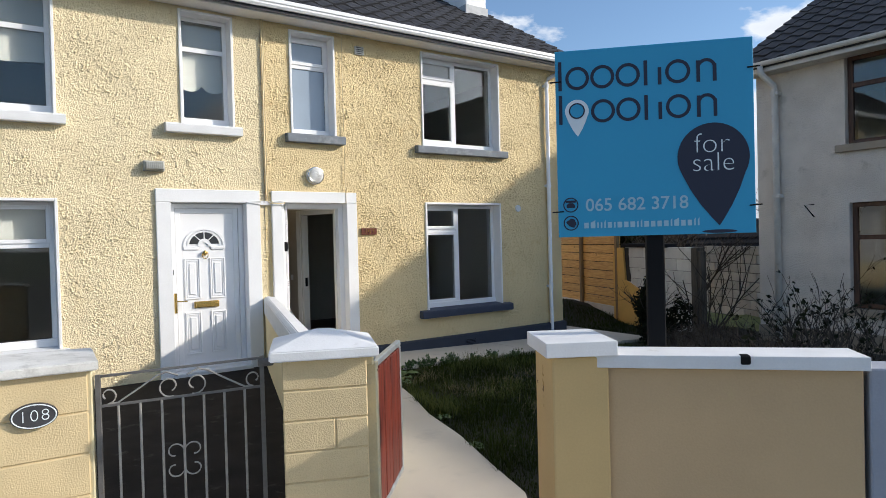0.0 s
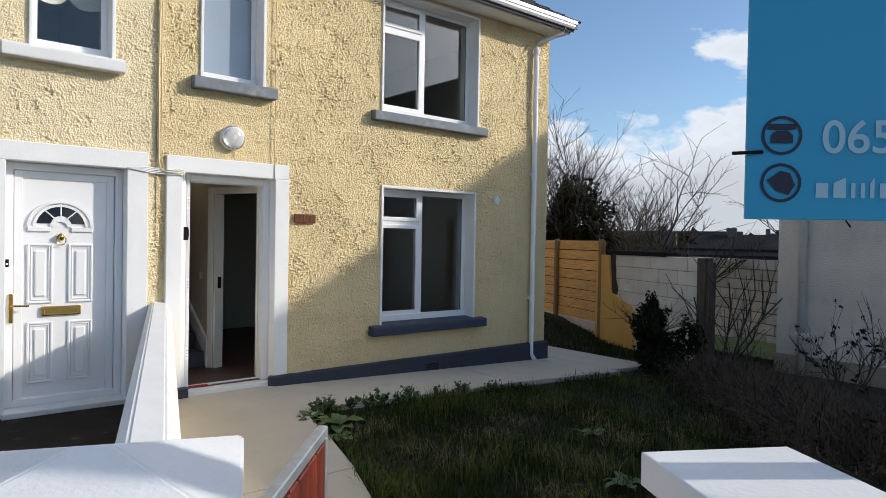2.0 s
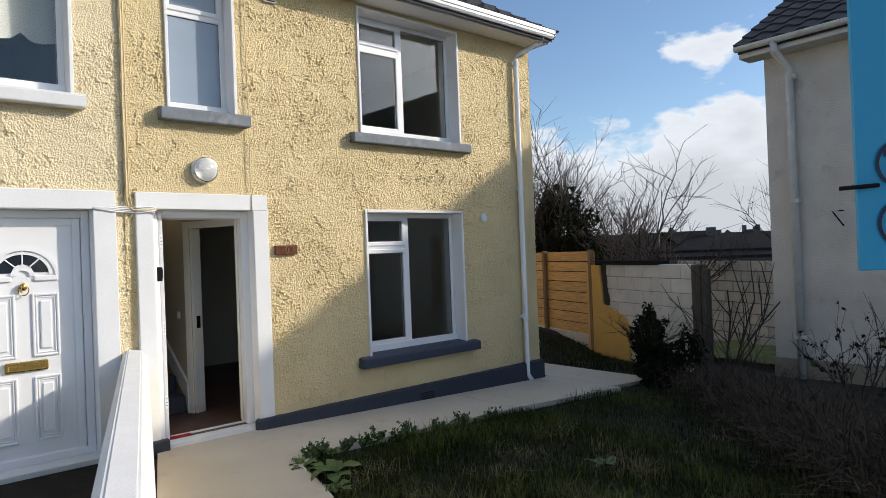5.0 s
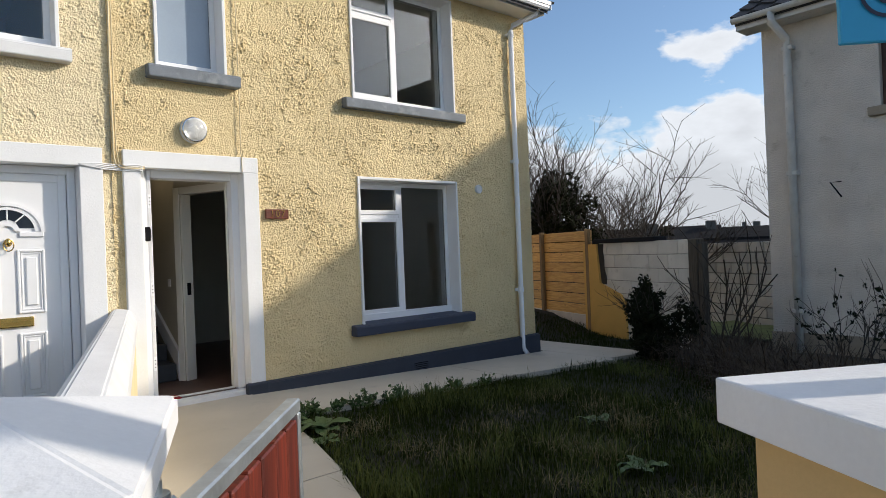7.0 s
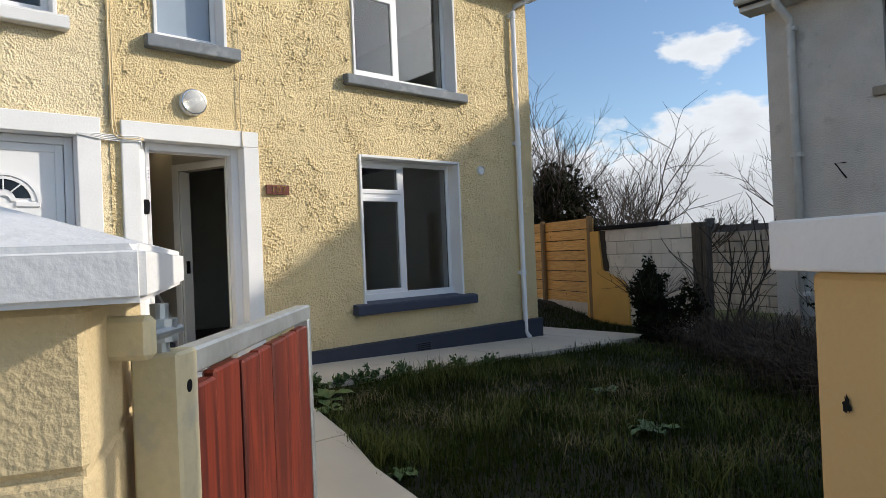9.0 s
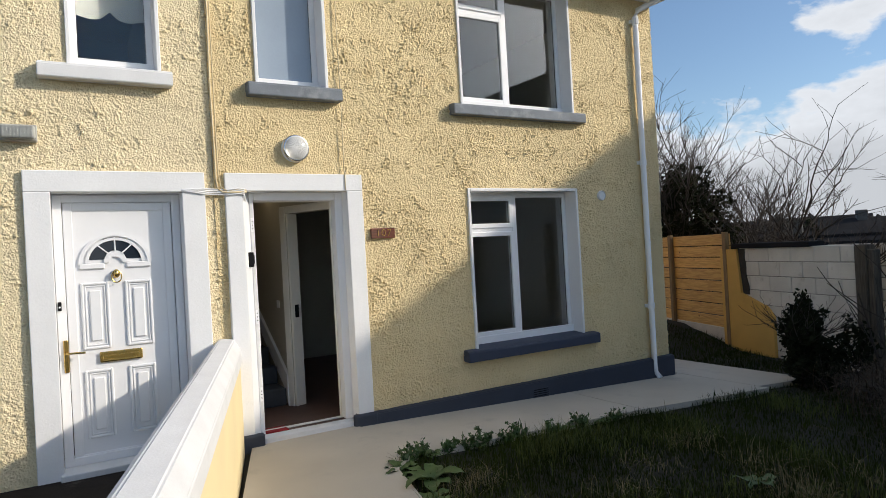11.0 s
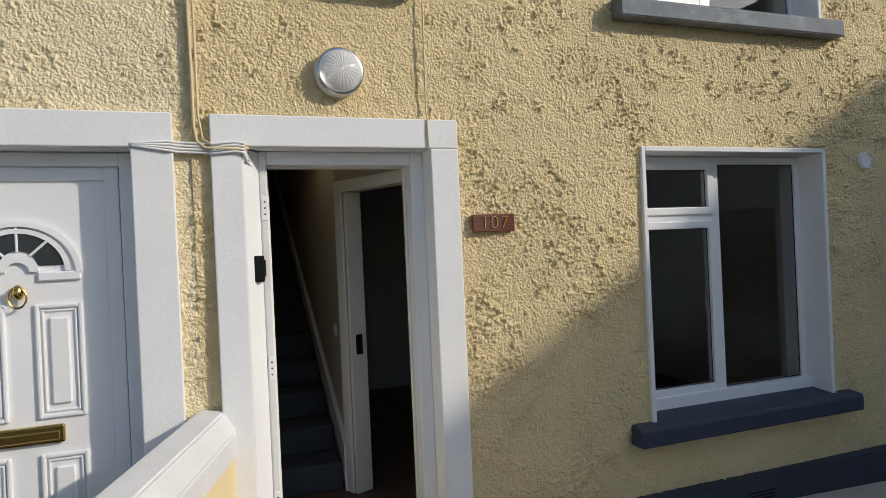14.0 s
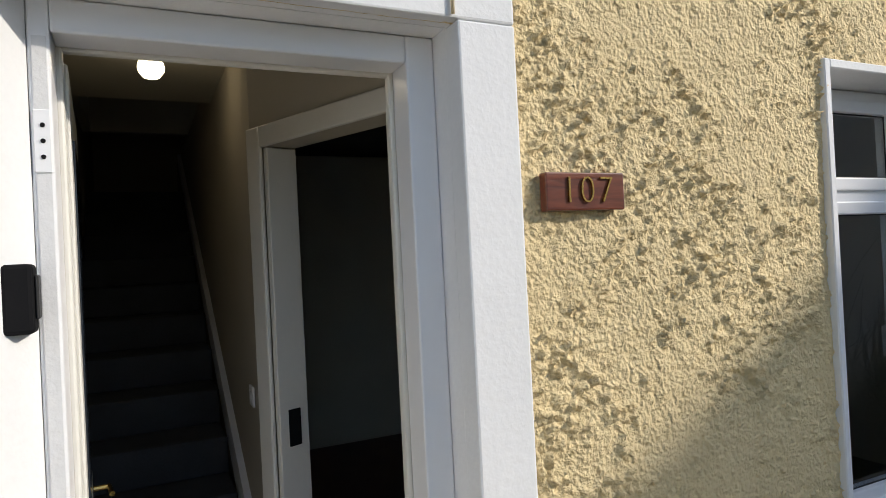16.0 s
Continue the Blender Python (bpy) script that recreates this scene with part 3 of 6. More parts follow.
# ---- house ----
WALL_Y, FACE, EDGE = 8.06, 8.02, 8.6      # render face, surround face, east corner
SPLIT = 3.31
HOLES = {
    "door_107": (3.53, 4.452, 0.03, 2.108), "door_108": (2.173, 3.061, 0.06, 2.10),
    "low": (5.79, 7.20, 0.50, 2.11), "up": (5.77, 7.22, 2.96, 4.36), "mid": (3.72, 4.31, 3.0, 4.35),
    "n_small": (2.35, 2.93, 3.03, 4.37), "n_up": (-0.55, 1.02, 3.03, 4.36), "n_low": (-0.55, 1.0, 0.50, 2.10),
}
holes = list(HOLES.values())
core = pierced(bmesh.new(), -3, EDGE, -0.4, 4.52, WALL_Y + 0.025, WALL_Y + 0.33, holes)
structure("wall_front", core, M_WHITE_MASONRY, "front wall with white painted reveals", "wall")
roughcast("wall_render_107", M_YELLOW, SPLIT, EDGE, 0.08, 4.5, WALL_Y, holes, 0.0066, 0.0053, 3, "yellow painted roughcast of the end house")
roughcast("wall_render_108", M_CREAM, -2.2, SPLIT, 0.02, 4.5, WALL_Y, holes, 0.0080, 0.0052, 9, "pale cream painted roughcast of the next house")
side = bmesh.new()
box(side, EDGE - 0.33, EDGE - 0.002, WALL_Y + 0.33, 15.2, -0.5, 4.52)
gable = [side.verts.new((x, y, z)) for x in (EDGE - 0.33, EDGE - 0.002) for y, z in ((WALL_Y, 4.52), (15.2, 4.52), (11.63, 6.75))]
side.faces.new((gable[0], gable[1], gable[2]))
side.faces.new((gable[3], gable[5], gable[4]))
for a, b in ((0, 1), (1, 2), (2, 0)):
    side.faces.new((gable[a], gable[b], gable[b + 3], gable[a + 3]))
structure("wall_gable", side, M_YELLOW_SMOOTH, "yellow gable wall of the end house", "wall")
structure("wall_corner", boxed(EDGE - 0.33, EDGE - 0.001, WALL_Y + 0.002, WALL_Y + 0.33, -0.4, 4.52), M_YELLOW, "yellow corner of the end house", "wall")
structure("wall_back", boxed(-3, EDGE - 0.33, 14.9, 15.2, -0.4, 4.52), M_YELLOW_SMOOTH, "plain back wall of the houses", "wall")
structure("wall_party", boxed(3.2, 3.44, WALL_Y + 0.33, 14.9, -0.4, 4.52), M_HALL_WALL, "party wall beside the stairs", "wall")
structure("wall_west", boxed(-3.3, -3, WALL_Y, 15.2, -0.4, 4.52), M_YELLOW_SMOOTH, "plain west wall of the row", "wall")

# plinth, deeper towards the low end
plinth = bmesh.new()
pv = [plinth.verts.new(p) for p in ((4.44, 7.99, 0.085), (EDGE + 0.02, 7.99, 0.095), (EDGE + 0.02, 7.99, -0.35), (4.44, 7.99, -0.35))]
pw = [plinth.verts.new((v.co.x, WALL_Y + 0.03, v.co.z + (0.012 if v.co.z > 0 else 0))) for v in pv]
plinth.faces.new(pv)
plinth.faces.new(pw[::-1])
for i in range(4):
    plinth.faces.new((pv[i], pw[i], pw[(i + 1) % 4], pv[(i + 1) % 4]))
bmesh.ops.bevel(plinth, geom=[e for e in plinth.edges], offset=0.008, segments=2, affect="EDGES")
box(plinth, EDGE, EDGE + 0.02, WALL_Y + 0.03, 15.2, -0.5, 0.1)
structure("plinth", plinth, M_PLINTH, "slate-blue painted plinth along the foot of the wall", "plinth")


def surround(name, x0, x1, xo0, xo1, top, ztop, base, label):
    """A broad flat plaster surround round a doorway."""
    t = thing(name, label, "door surround", kind="structure")
    part("jamb", boxed(xo0, x0, FACE, WALL_Y + 0.03, base, top, 0.006, 2), M_WHITE_MASONRY, t)
    part("jamb", boxed(x1, xo1, FACE, WALL_Y + 0.03, base, top, 0.006, 2), M_WHITE_MASONRY, t)
    part("head", boxed(xo0, xo1, FACE, WALL_Y + 0.03, top + 0.001, ztop, 0.006, 2), M_WHITE_MASONRY, t)
    return t


surround("door_surround_107", 3.53, 4.452, 3.391, 4.603, 2.108, 2.257, 0.0, "broad white painted surround of the open doorway")
structure("reveal_1", prism([(3.5305, 8.025), (3.608, 8.154), (3.608, 8.38), (3.5305, 8.38)], 0.032, 2.099), M_WHITE_MASONRY, "white painted splayed reveal of the open doorway", "reveal")
surround("door_surround_108", 2.173, 3.061, 2.007, 3.235, 2.10, 2.257, 0.0, "broad white painted surround of the closed door")
foot = boxed(4.40, 4.625, 7.985, 8.05, -0.12, 0.10, 0.02, 3)
structure("surround_foot_1", foot, M_PLINTH, "slate-blue plinth block at the surround's foot", "plinth")
structure("surround_foot_2", boxed(3.37, 3.60, 7.985, 8.05, -0.06, 0.10, 0.015, 3), M_PLINTH, "slate-blue plinth block at the surround's foot", "plinth")
structure("doorstep_107", boxed(3.55, 4.43, 8.03, 8.165, -0.02, 0.045, 0.006, 2), M_CAP, "pale threshold strip of the open doorway", "threshold")
structure("doorstep_108", boxed(2.15, 3.08, 7.97, 8.40, -0.02, 0.075, 0.01, 2), M_CAP, "pale threshold of the white front door", "threshold")


def sill(name, x0, x1, z, h, mat, label):
    bm = bmesh.new()
    prof = ((7.955, z - h), (7.955, z - 0.012), (7.965, z), (8.26, z + 0.03), (8.26, z - h))
    a, b = [bm.verts.new((x0, y, q)) for y, q in prof], [bm.verts.new((x1, y, q)) for y, q in prof]
    bm.faces.new(a[::-1])
    bm.faces.new(b)
    for i in range(5):
        bm.faces.new((a[i], a[(i + 1) % 5], b[(i + 1) % 5], b[i]))
    bmesh.ops.bevel(bm, geom=[e for e in bm.edges], offset=0.006, segments=2, affect="EDGES")
    return structure(name, bm, mat, label, "window sill")


sill("window_sill_1", 5.62, 7.378, 0.513, 0.108, M_SILL, "deep slate-blue painted window sill")
sill("window_sill_2", 5.606, 7.345, 2.973, 0.105, M_SILL_GREY, "weathered grey painted window sill")
sill("window_sill_3", 3.608, 4.437, 3.012, 0.11, M_SILL_GREY, "weathered grey painted window sill")
sill("window_sill_4", 2.13, 3.03, 3.03, 0.11, M_CAP, "off-white painted window sill")
sill("window_sill_5", -0.66, 1.13, 3.03, 0.11, M_CAP, "off-white painted window sill")
sill("window_sill_6", -0.66, 1.10, 0.50, 0.11, M_CAP, "off-white painted window sill")


def frame_bars(bm, x0, x1, z0, z1, y0, y1, w, bev=0.006):
    box(bm, x0, x0 + w, y0, y1, z0, z1, bev, 2)
    box(bm, x1 - w, x1, y0, y1, z0, z1, bev, 2)
    box(bm, x0 + w - 0.004, x1 - w + 0.004, y0 + 0.001, y1, z1 - w, z1, bev, 2)
    box(bm, x0 + w - 0.004, x1 - w + 0.004, y0 + 0.001, y1, z0, z0 + w, bev, 2)
    return bm


def glazing(t, x0, x1, z0, z1, y, mat=None):
    """One pane with its black gasket line."""
    pane = part("pane", boxed(x0, x1, y, y + 0.006, z0, z1), mat or M_GLASS, t)
    pane.visible_shadow = False
    g = bmesh.new()
    for a, b, c, d in ((x0, x0 + 0.007, z0, z1), (x1 - 0.007, x1, z0, z1), (x0, x1, z0, z0 + 0.007), (x0, x1, z1 - 0.007, z1)):
        box(g, a, b, y - 0.004, y - 0.0005, c, d)
    part("gasket", g, M_GASKET, t, "thin black rubber gasket")


def window(name, hole, y, kind, label, strip=0.03, back=None):
    """A plastic casement: a top light over a side casement, with a fixed pane beside it."""
    x0, x1, z0, z1 = hole
    t = thing(name, label, "window", kind="structure")
    # thin raised band round the opening
    b = bmesh.new()
    box(b, x0 - strip, x0, WALL_Y - 0.022, WALL_Y + 0.03, z0 + 0.01, z1 + strip, 0.004, 1)
    box(b, x1, x1 + strip, WALL_Y - 0.022, WALL_Y + 0.03, z0 + 0.01, z1 + strip, 0.004, 1)
    box(b, x0, x1, WALL_Y - 0.021, WALL_Y + 0.03, z1, z1 + strip, 0.004, 1)
    part("plaster_band", b, M_WHITE_MASONRY, t)
    zb = z0 + 0.035
    part("window_frame", frame_bars(bmesh.new(), x0, x1, zb, z1 - 0.002, y, y + 0.065, 0.05), M_UPVC, t)
    part("frame_sill", boxed(x0, x1, y - 0.03, y + 0.06, zb - 0.01, zb + 0.075, 0.006, 2), M_UPVC, t)
    zi = zb + 0.075
    if kind == "side":
        xm = x0 + 0.475 * (x1 - x0)
        zt = z1 - 0.25 * (z1 - zb)
        part("mullion", boxed(xm - 0.03, xm + 0.03, y + 0.001, y + 0.06, zi - 0.01, z1 - 0.045, 0.005, 2), M_UPVC, t)
        part("transom", boxed(x0 + 0.045, xm - 0.03, y + 0.002, y + 0.06, zt - 0.03, zt + 0.03, 0.005, 2), M_UPVC, t)
        for nm, c, d in (("casement", zi - 0.005, zt - 0.02), ("top_light", zt + 0.02, z1 - 0.04)):
            s = part(nm, frame_bars(bmesh.new(), x0 + 0.03, xm - 0.022, c, d, y - 0.014, y + 0.05, 0.048), M_UPVC, t)
            glazing(t, x0 + 0.075, xm - 0.067, c + 0.045, d - 0.045, y + 0.012, back)
        glazing(t, xm + 0.028, x1 - 0.048, zi, z1 - 0.05, y + 0.02, back)
        part("handle", boxed(xm - 0.055, xm - 0.04, y + 0.055, y + 0.075, (zi + zt) / 2 - 0.07, (zi + zt) / 2 + 0.05, 0.004, 1), M_UPVC, t)
    else:
        zt = z1 - 0.30 * (z1 - zb)
        part("transom", boxed(x0 + 0.045, x1 - 0.045, y + 0.002, y + 0.06, zt - 0.03, zt + 0.03, 0.005, 2), M_UPVC, t)
        if kind == "top":
            part("top_light", frame_bars(bmesh.new(), x0 + 0.03, x1 - 0.03, zt + 0.02, z1 - 0.04, y - 0.014, y + 0.05, 0.045), M_UPVC, t)
            glazing(t, x0 + 0.07, x1 - 0.07, zt + 0.06, z1 - 0.08, y + 0.012, back)
        else:
            glazing(t, x0 + 0.045, x1 - 0.045, zt + 0.028, z1 - 0.05, y + 0.02, back)
        glazing(t, x0 + 0.045, x1 - 0.045, zi, zt - 0.028, y + 0.02, back)
    return t


WIN_Y = 8.22


def blind(name, x0, x1, z0, z1, label):
    """Drawn cloth whose lower edge dips in two shallow scallops either side of a point."""
    t = thing(name, label, "blind")
    bm = bmesh.new()
    n = 32
    edge = [(q / n, 0.012 * math.cos(2 * math.pi * q / n * 2) + 0.045 * max(0.0, 1 - abs(q / n - 0.5) * 9)) for q in range(n + 1)]
    rows_ = [[bm.verts.new((x0 + (x1 - x0) * u, yy, z0 + d)) for u, d in edge] + [bm.verts.new((x1, yy, z1)), bm.verts.new((x0, yy, z1))] for yy in (8.312, 8.316)]
    bm.faces.new(rows_[0])
    bm.faces.new(rows_[1][::-1])
    m_ = n + 3
    for i in range(m_):
        bm.faces.new((rows_[0][i], rows_[1][i], rows_[1][(i + 1) % m_], rows_[0][(i + 1) % m_]))
    part("cloth", bm, M_BLIND_CLOTH, t)
    part("roller", tube(bmesh.new(), [(x0, 8.33, z1 + 0.01), (x1, 8.33, z1 + 0.01)], 0.022, 12), M_UPVC, t)


window("window_1", HOLES["low"], WIN_Y, "side", "white plastic window with dark empty room behind")
window("window_2", HOLES["up"], WIN_Y, "side", "white plastic upstairs window reflecting the sky")
window("window_3", HOLES["mid"], WIN_Y, "top", "narrow white plastic window with frosted panes", back=M_BLIND)
window("window_4", HOLES["n_small"], WIN_Y, "plain", "narrow white plastic window with a pale blind behind")
blind("roller_blind", 2.37, 2.91, 3.50, 4.34, "cream roller blind with a scalloped edge, half drawn")
window("window_5", HOLES["n_up"], WIN_Y, "plain", "white plastic upstairs window of the next house")
blind("roller_blind", -0.5, 0.98, 3.62, 4.33, "wide cream roller blind with a scalloped edge upstairs")
window("window_6", HOLES["n_low"], WIN_Y, "top", "white plastic ground floor window of the next house")
# same scalloped sheet, behind the top third of the downstairs glass
blind("roller_blind", -0.5, 0.96, 1.62, 2.08, "cream sheet with a scalloped edge over the downstairs window's top third")

# rooms behind the glass
rooms = bmesh.new()
for x0, x1, z0, z1 in ((4.34, 8.25, 0.0, 2.45), (4.6, 8.25, 2.6, 4.5), (-2.9, 3.15, 0.0, 2.45), (-2.9, 3.15, 2.6, 4.5), (3.46, 4.55, 2.6, 4.5)):
    y0, y1 = 8.395, 12.0
    for a in ((x0, x0 + 0.05, y0 if x0 != 4.34 else 9.4, y1, z0, z1), (x1 - 0.05, x1, y0, y1, z0, z1), (x0, x1, y1, y1 + 0.05, z0, z1)):
        box(rooms, *a)
structure("wall_inner", rooms, M_ROOM, "magnolia painted inner walls of the empty rooms", "wall")
structure("floor_doorway", boxed(3.55, 4.43, 8.166, 8.398, -0.02, 0.034), M_HALL_FLOOR, "terracotta floor covering inside the doorway", "floor")
structure("floor_ground", boxed(-2.95, 8.27, 8.40, 14.9, -0.1, 0.035), M_HALL_FLOOR, "terracotta floor covering in the hall", "floor")
structure("floor_upper", boxed(4.45, 8.27, 8.39, 14.9, 2.46, 2.59), M_CARPET, "upper floor of the end house", "floor")
structure("floor_upper_next", boxed(-2.95, 3.2, 8.39, 14.9, 2.46, 2.59), M_CARPET, "upper floor of the next house", "floor")
structure("ceiling_upper", boxed(-2.95, 8.27, 8.39, 14.9, 4.5, 4.56), M_ROOM, "plain upstairs ceiling", "ceiling")

# ---- roof, gutter and chimney ----
EAVE_Y, EAVE_Z, RIDGE_Y, RIDGE_Z = 7.72, 4.545, 11.63, 6.93
slope = math.atan2(RIDGE_Z - EAVE_Z, RIDGE_Y - EAVE_Y)
length = math.hypot(RIDGE_Z - EAVE_Z, RIDGE_Y - EAVE_Y)
under = bmesh.new()
rp = [(EAVE_Y, EAVE_Z - 0.03), (RIDGE_Y, RIDGE_Z - 0.03), (15.55, EAVE_Z - 0.03), (15.55, EAVE_Z - 0.13), (RIDGE_Y, RIDGE_Z - 0.16), (EAVE_Y, EAVE_Z - 0.1)]
ra, rb = [under.verts.new((-3.4, y, z)) for y, z in rp], [under.verts.new((8.72, y, z)) for y, z in rp]
under.faces.new(ra)
under.faces.new(rb[::-1])
for i in range(6):
    under.faces.new((ra[i], rb[i], rb[(i + 1) % 6], ra[(i + 1) % 6]))
roof = structure("roof", under, M_TILE, "pitched roof of dark concrete tiles", "roof")


def pantile():
    """One interlocking roof tile with a rolled cross-section, 0.30 wide and 0.42 long."""
    me = bpy.data.meshes.new("tile")
    n = 7
    prof = [(-0.15 + 0.3 * i / (n - 1), 0.020 * math.cos(2 * math.pi * i / (n - 1) * 1.0)) for i in range(n)]
    vs = [(x, y, z + 0.012 + h) for y, z in ((0.0, 0.03), (0.42, 0.0)) for x, h in prof] + [(x, 0.0, 0.008 + h) for x, h in prof]
    fs = [(i, i + 1, n + i + 1, n + i) for i in range(n - 1)] + [(2 * n + i, 2 * n + i + 1, i + 1, i) for i in range(n - 1)]
    me.from_pydata(vs, [], fs)
    me.materials.append(M_TILE)
    return me


def tiled(parent, origin, ux, uy, cols, rows, me, keep=300):
    """Courses of tiles from the eave up; the nearest are single parts, the rest one mesh."""
    nrm = ux.cross(uy)
    rest_v, rest_f, count = [], [], 0
    src_v, src_f = [v.co.copy() for v in me.vertices], [tuple(p.vertices) for p in me.polygons]
    rng = random.Random(4)
    for r in range(rows):
        for c in range(cols):
            m = Matrix.Translation(origin + ux * (0.3 * (c + 0.5)) + uy * (0.34 * r) + nrm * rng.uniform(0, 0.006)) @ Matrix((ux, uy, nrm)).transposed().to_4x4()
            if count < keep and c >= cols - 22:
                o = new("tile", me)
                o.parent = parent
                o.matrix_basis = m
                count += 1
            else:
                b = len(rest_v)
                rest_v += [m @ v for v in src_v]
                rest_f += [tuple(b + i for i in f) for f in src_f]
    if rest_v:
        rm = bpy.data.meshes.new("tiles")
        rm.from_pydata(rest_v, [], rest_f)
        rm.materials.append(M_TILE)
        o = tagged(new("tiles", rm), "courses of dark rolled roof tiles", kind="stuff")
        o.parent = parent


TILE = pantile()
up_slope = Vector((0, math.cos(slope), math.sin(slope)))


def gutter(name, x0, x1, y, z, label):
    """A moulded half-square gutter with its fascia board and soffit."""
    t = thing(name, label, "gutter", kind="structure")
    bm = bmesh.new()
    prof = ((y + 0.10, z + 0.05), (y + 0.10, z - 0.06), (y + 0.03, z - 0.062), (y + 0.012, z - 0.035), (y + 0.012, z - 0.012), (y, z), (y, z + 0.045), (y + 0.008, z + 0.045), (y + 0.02, z + 0.0), (y + 0.085, z - 0.04))
    a, b = [bm.verts.new((x0, p, q)) for p, q in prof], [bm.verts.new((x1, p, q)) for p, q in prof]
    n = len(prof)
    for i in range(n):
        bm.faces.new((a[i], a[(i + 1) % n], b[(i + 1) % n], b[i]))
    bm.faces.new(a)
    bm.faces.new(b[::-1])
    part("trough", bm, M_UPVC, t)
    part("fascia", boxed(x0, x1 - 0.02, y + 0.101, y + 0.125, z - 0.115, z + 0.04, 0.003, 1), M_UPVC, t)
    part("soffit", boxed(x0, x1 - 0.02, y + 0.126, WALL_Y + 0.03, z - 0.11, z - 0.09), M_UPVC, t)
    part("end_cap", boxed(x1, x1 + 0.012, y - 0.004, y + 0.1, z - 0.065, z + 0.05, 0.004, 1), M_UPVC, t)
    return t


gutter("gutter_1", -3.3, 8.72, 7.66, 4.545, "white plastic gutter and fascia along the eaves")


def downpipe(name, pts, r, clips, mat, label, shoe=True):
    t = thing(name, label, "downpipe")
    part("pipe", tube(bmesh.new(), pts, r, 12), mat, t, smooth=True)
    x, y = pts[-2][0], pts[-2][1]
    for z in clips:
        c = bmesh.new()
        tube(c, [(x, y, z - 0.035), (x, y, z + 0.035)], r + 0.007, 12)
        box(c, x - r - 0.02, x + r + 0.02, y + 0.01, y + r + 0.02, z - 0.02, z + 0.02)
        part("clip", c, mat, t)
    return t


downpipe("downpipe", [(8.55, 7.72, 4.50), (8.54, 7.75, 4.42), (8.30, 7.99, 4.28), (8.275, 8.005, 4.20), (8.275, 8.005, -0.05), (8.285, 7.94, -0.13)], 0.034, (4.15, 2.45, 0.73), M_UPVC, "white plastic downpipe at the house corner")
stack = thing("chimney", "white rendered chimney stack with lead flashing", "chimney")
part("stack", boxed(8.12, 8.62, 10.0, 11.3, 5.5, 8.3, 0.02, 2), M_WHITE_MASONRY, stack)
part("flashing", boxed(8.09, 8.65, 9.97, 11.33, 5.7, 6.14, 0.01, 1), M_LEAD, stack, "dull grey lead flashing")


# ---- front boundary ----
def turned(x, y, z, deg):
    return pose(x, y, z, 0, 0, deg)


def saddle_cap(w, d, h, rise, over):
    """A weathered concrete cap, wider than its pier, rising to a low ridge."""
    bm = bmesh.new()
    lo = [bm.verts.new(p) for p in ((-over, -over, 0), (w + over, -over, 0), (w + over, d + over, 0), (-over, d + over, 0))]
    mid = [bm.verts.new((v.co.x, v.co.y, h)) for v in lo]
    a, b = bm.verts.new((w * 0.42, d * 0.5, h + rise)), bm.verts.new((w * 0.58, d * 0.5, h + rise))
    bm.faces.new(lo[::-1])
    for i in range(4):
        bm.faces.new((lo[i], lo[(i + 1) % 4], mid[(i + 1) % 4], mid[i]))
    bm.faces.new((mid[0], mid[1], b, a))
    bm.faces.new((mid[1], mid[2], b))
    bm.faces.new((mid[2], mid[3], a, b))
    bm.faces.new((mid[3], mid[0], a))
    bmesh.ops.bevel(bm, geom=[e for e in bm.edges], offset=0.006, segments=2, affect="EDGES")
    return bm


def block_pier(t, w, d, h, course=0.155, z0=-0.1, joints=(0, 2, 4, 6)):
    """Painted blockwork: each block its own piece with a shallow joint."""
    part("core", boxed(0.006, w - 0.006, 0.006, d - 0.006, z0, h), M_BLOCK_PAINT, t)
    rng = random.Random(int(w * 1000))
    z = h
    k = 0
    while z > z0:
        lo = max(z0, z - course)
        cuts = [0, w * rng.uniform(0.6, 0.75), w] if k in joints else [0, w]
        for a, b in zip(cuts, cuts[1:]):
            q = rng.uniform(0, 0.003)
            part("block", boxed(a + 0.002, b - 0.002, -q, d + q, lo + 0.0025, z - 0.0025, 0.006, 1), M_BLOCK_PAINT, t)
        z -= course
        k += 1


pl = thing("gate_pillar", "yellow painted block gate pillar with a white saddle cap", "pillar", turned(1.618, 3.097, 0, -22.5))
block_pier(pl, 0.425, 0.40, 1.0, joints=(2,))
part("cap", saddle_cap(0.425, 0.40, 0.05, 0.075, 0.057), M_CAP, pl, "thick white painted saddle cap").location = (0, 0, 1.001)

pr = thing("gate_pillar", "smooth yellow rendered gate pillar with a flat white cap", "pillar", turned(2.709, 2.319, 0, -30))
part("shaft", boxed(0, 0.29, 0, 0.36, -0.1, 0.985, 0.012, 2), M_OCHRE_SMOOTH, pr)
part("cap", boxed(-0.035, 0.325, -0.035, 0.40, 0.986, 1.06, 0.004, 2), M_CAP, pr, "flat white painted cap")
part("kerb_foot", boxed(-0.16, 0.0, 0.0, 0.30, -0.1, 0.1, 0.02, 2), M_OCHRE_SMOOTH, pr)

wr = thing("garden_wall", "smooth yellow rendered garden wall with white coping", "garden wall", turned(2.925, 2.215, 0, -46))
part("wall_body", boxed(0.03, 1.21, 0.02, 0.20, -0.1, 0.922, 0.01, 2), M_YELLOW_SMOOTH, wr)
part("coping", boxed(-0.02, 1.225, -0.02, 0.235, 0.923, 0.988, 0.004, 2), M_CAP, wr, "chipped white painted coping")
part("chip", boxed(0.66, 0.71, -0.026, 0.03, 0.945, 0.992, 0.008, 1), M_BLACK, wr, "dark broken chip in the coping")
wn2 = thing("garden_wall", "low blue-grey painted wall beside the yellow one", "garden wall", turned(3.79, 1.34, 0, -50))
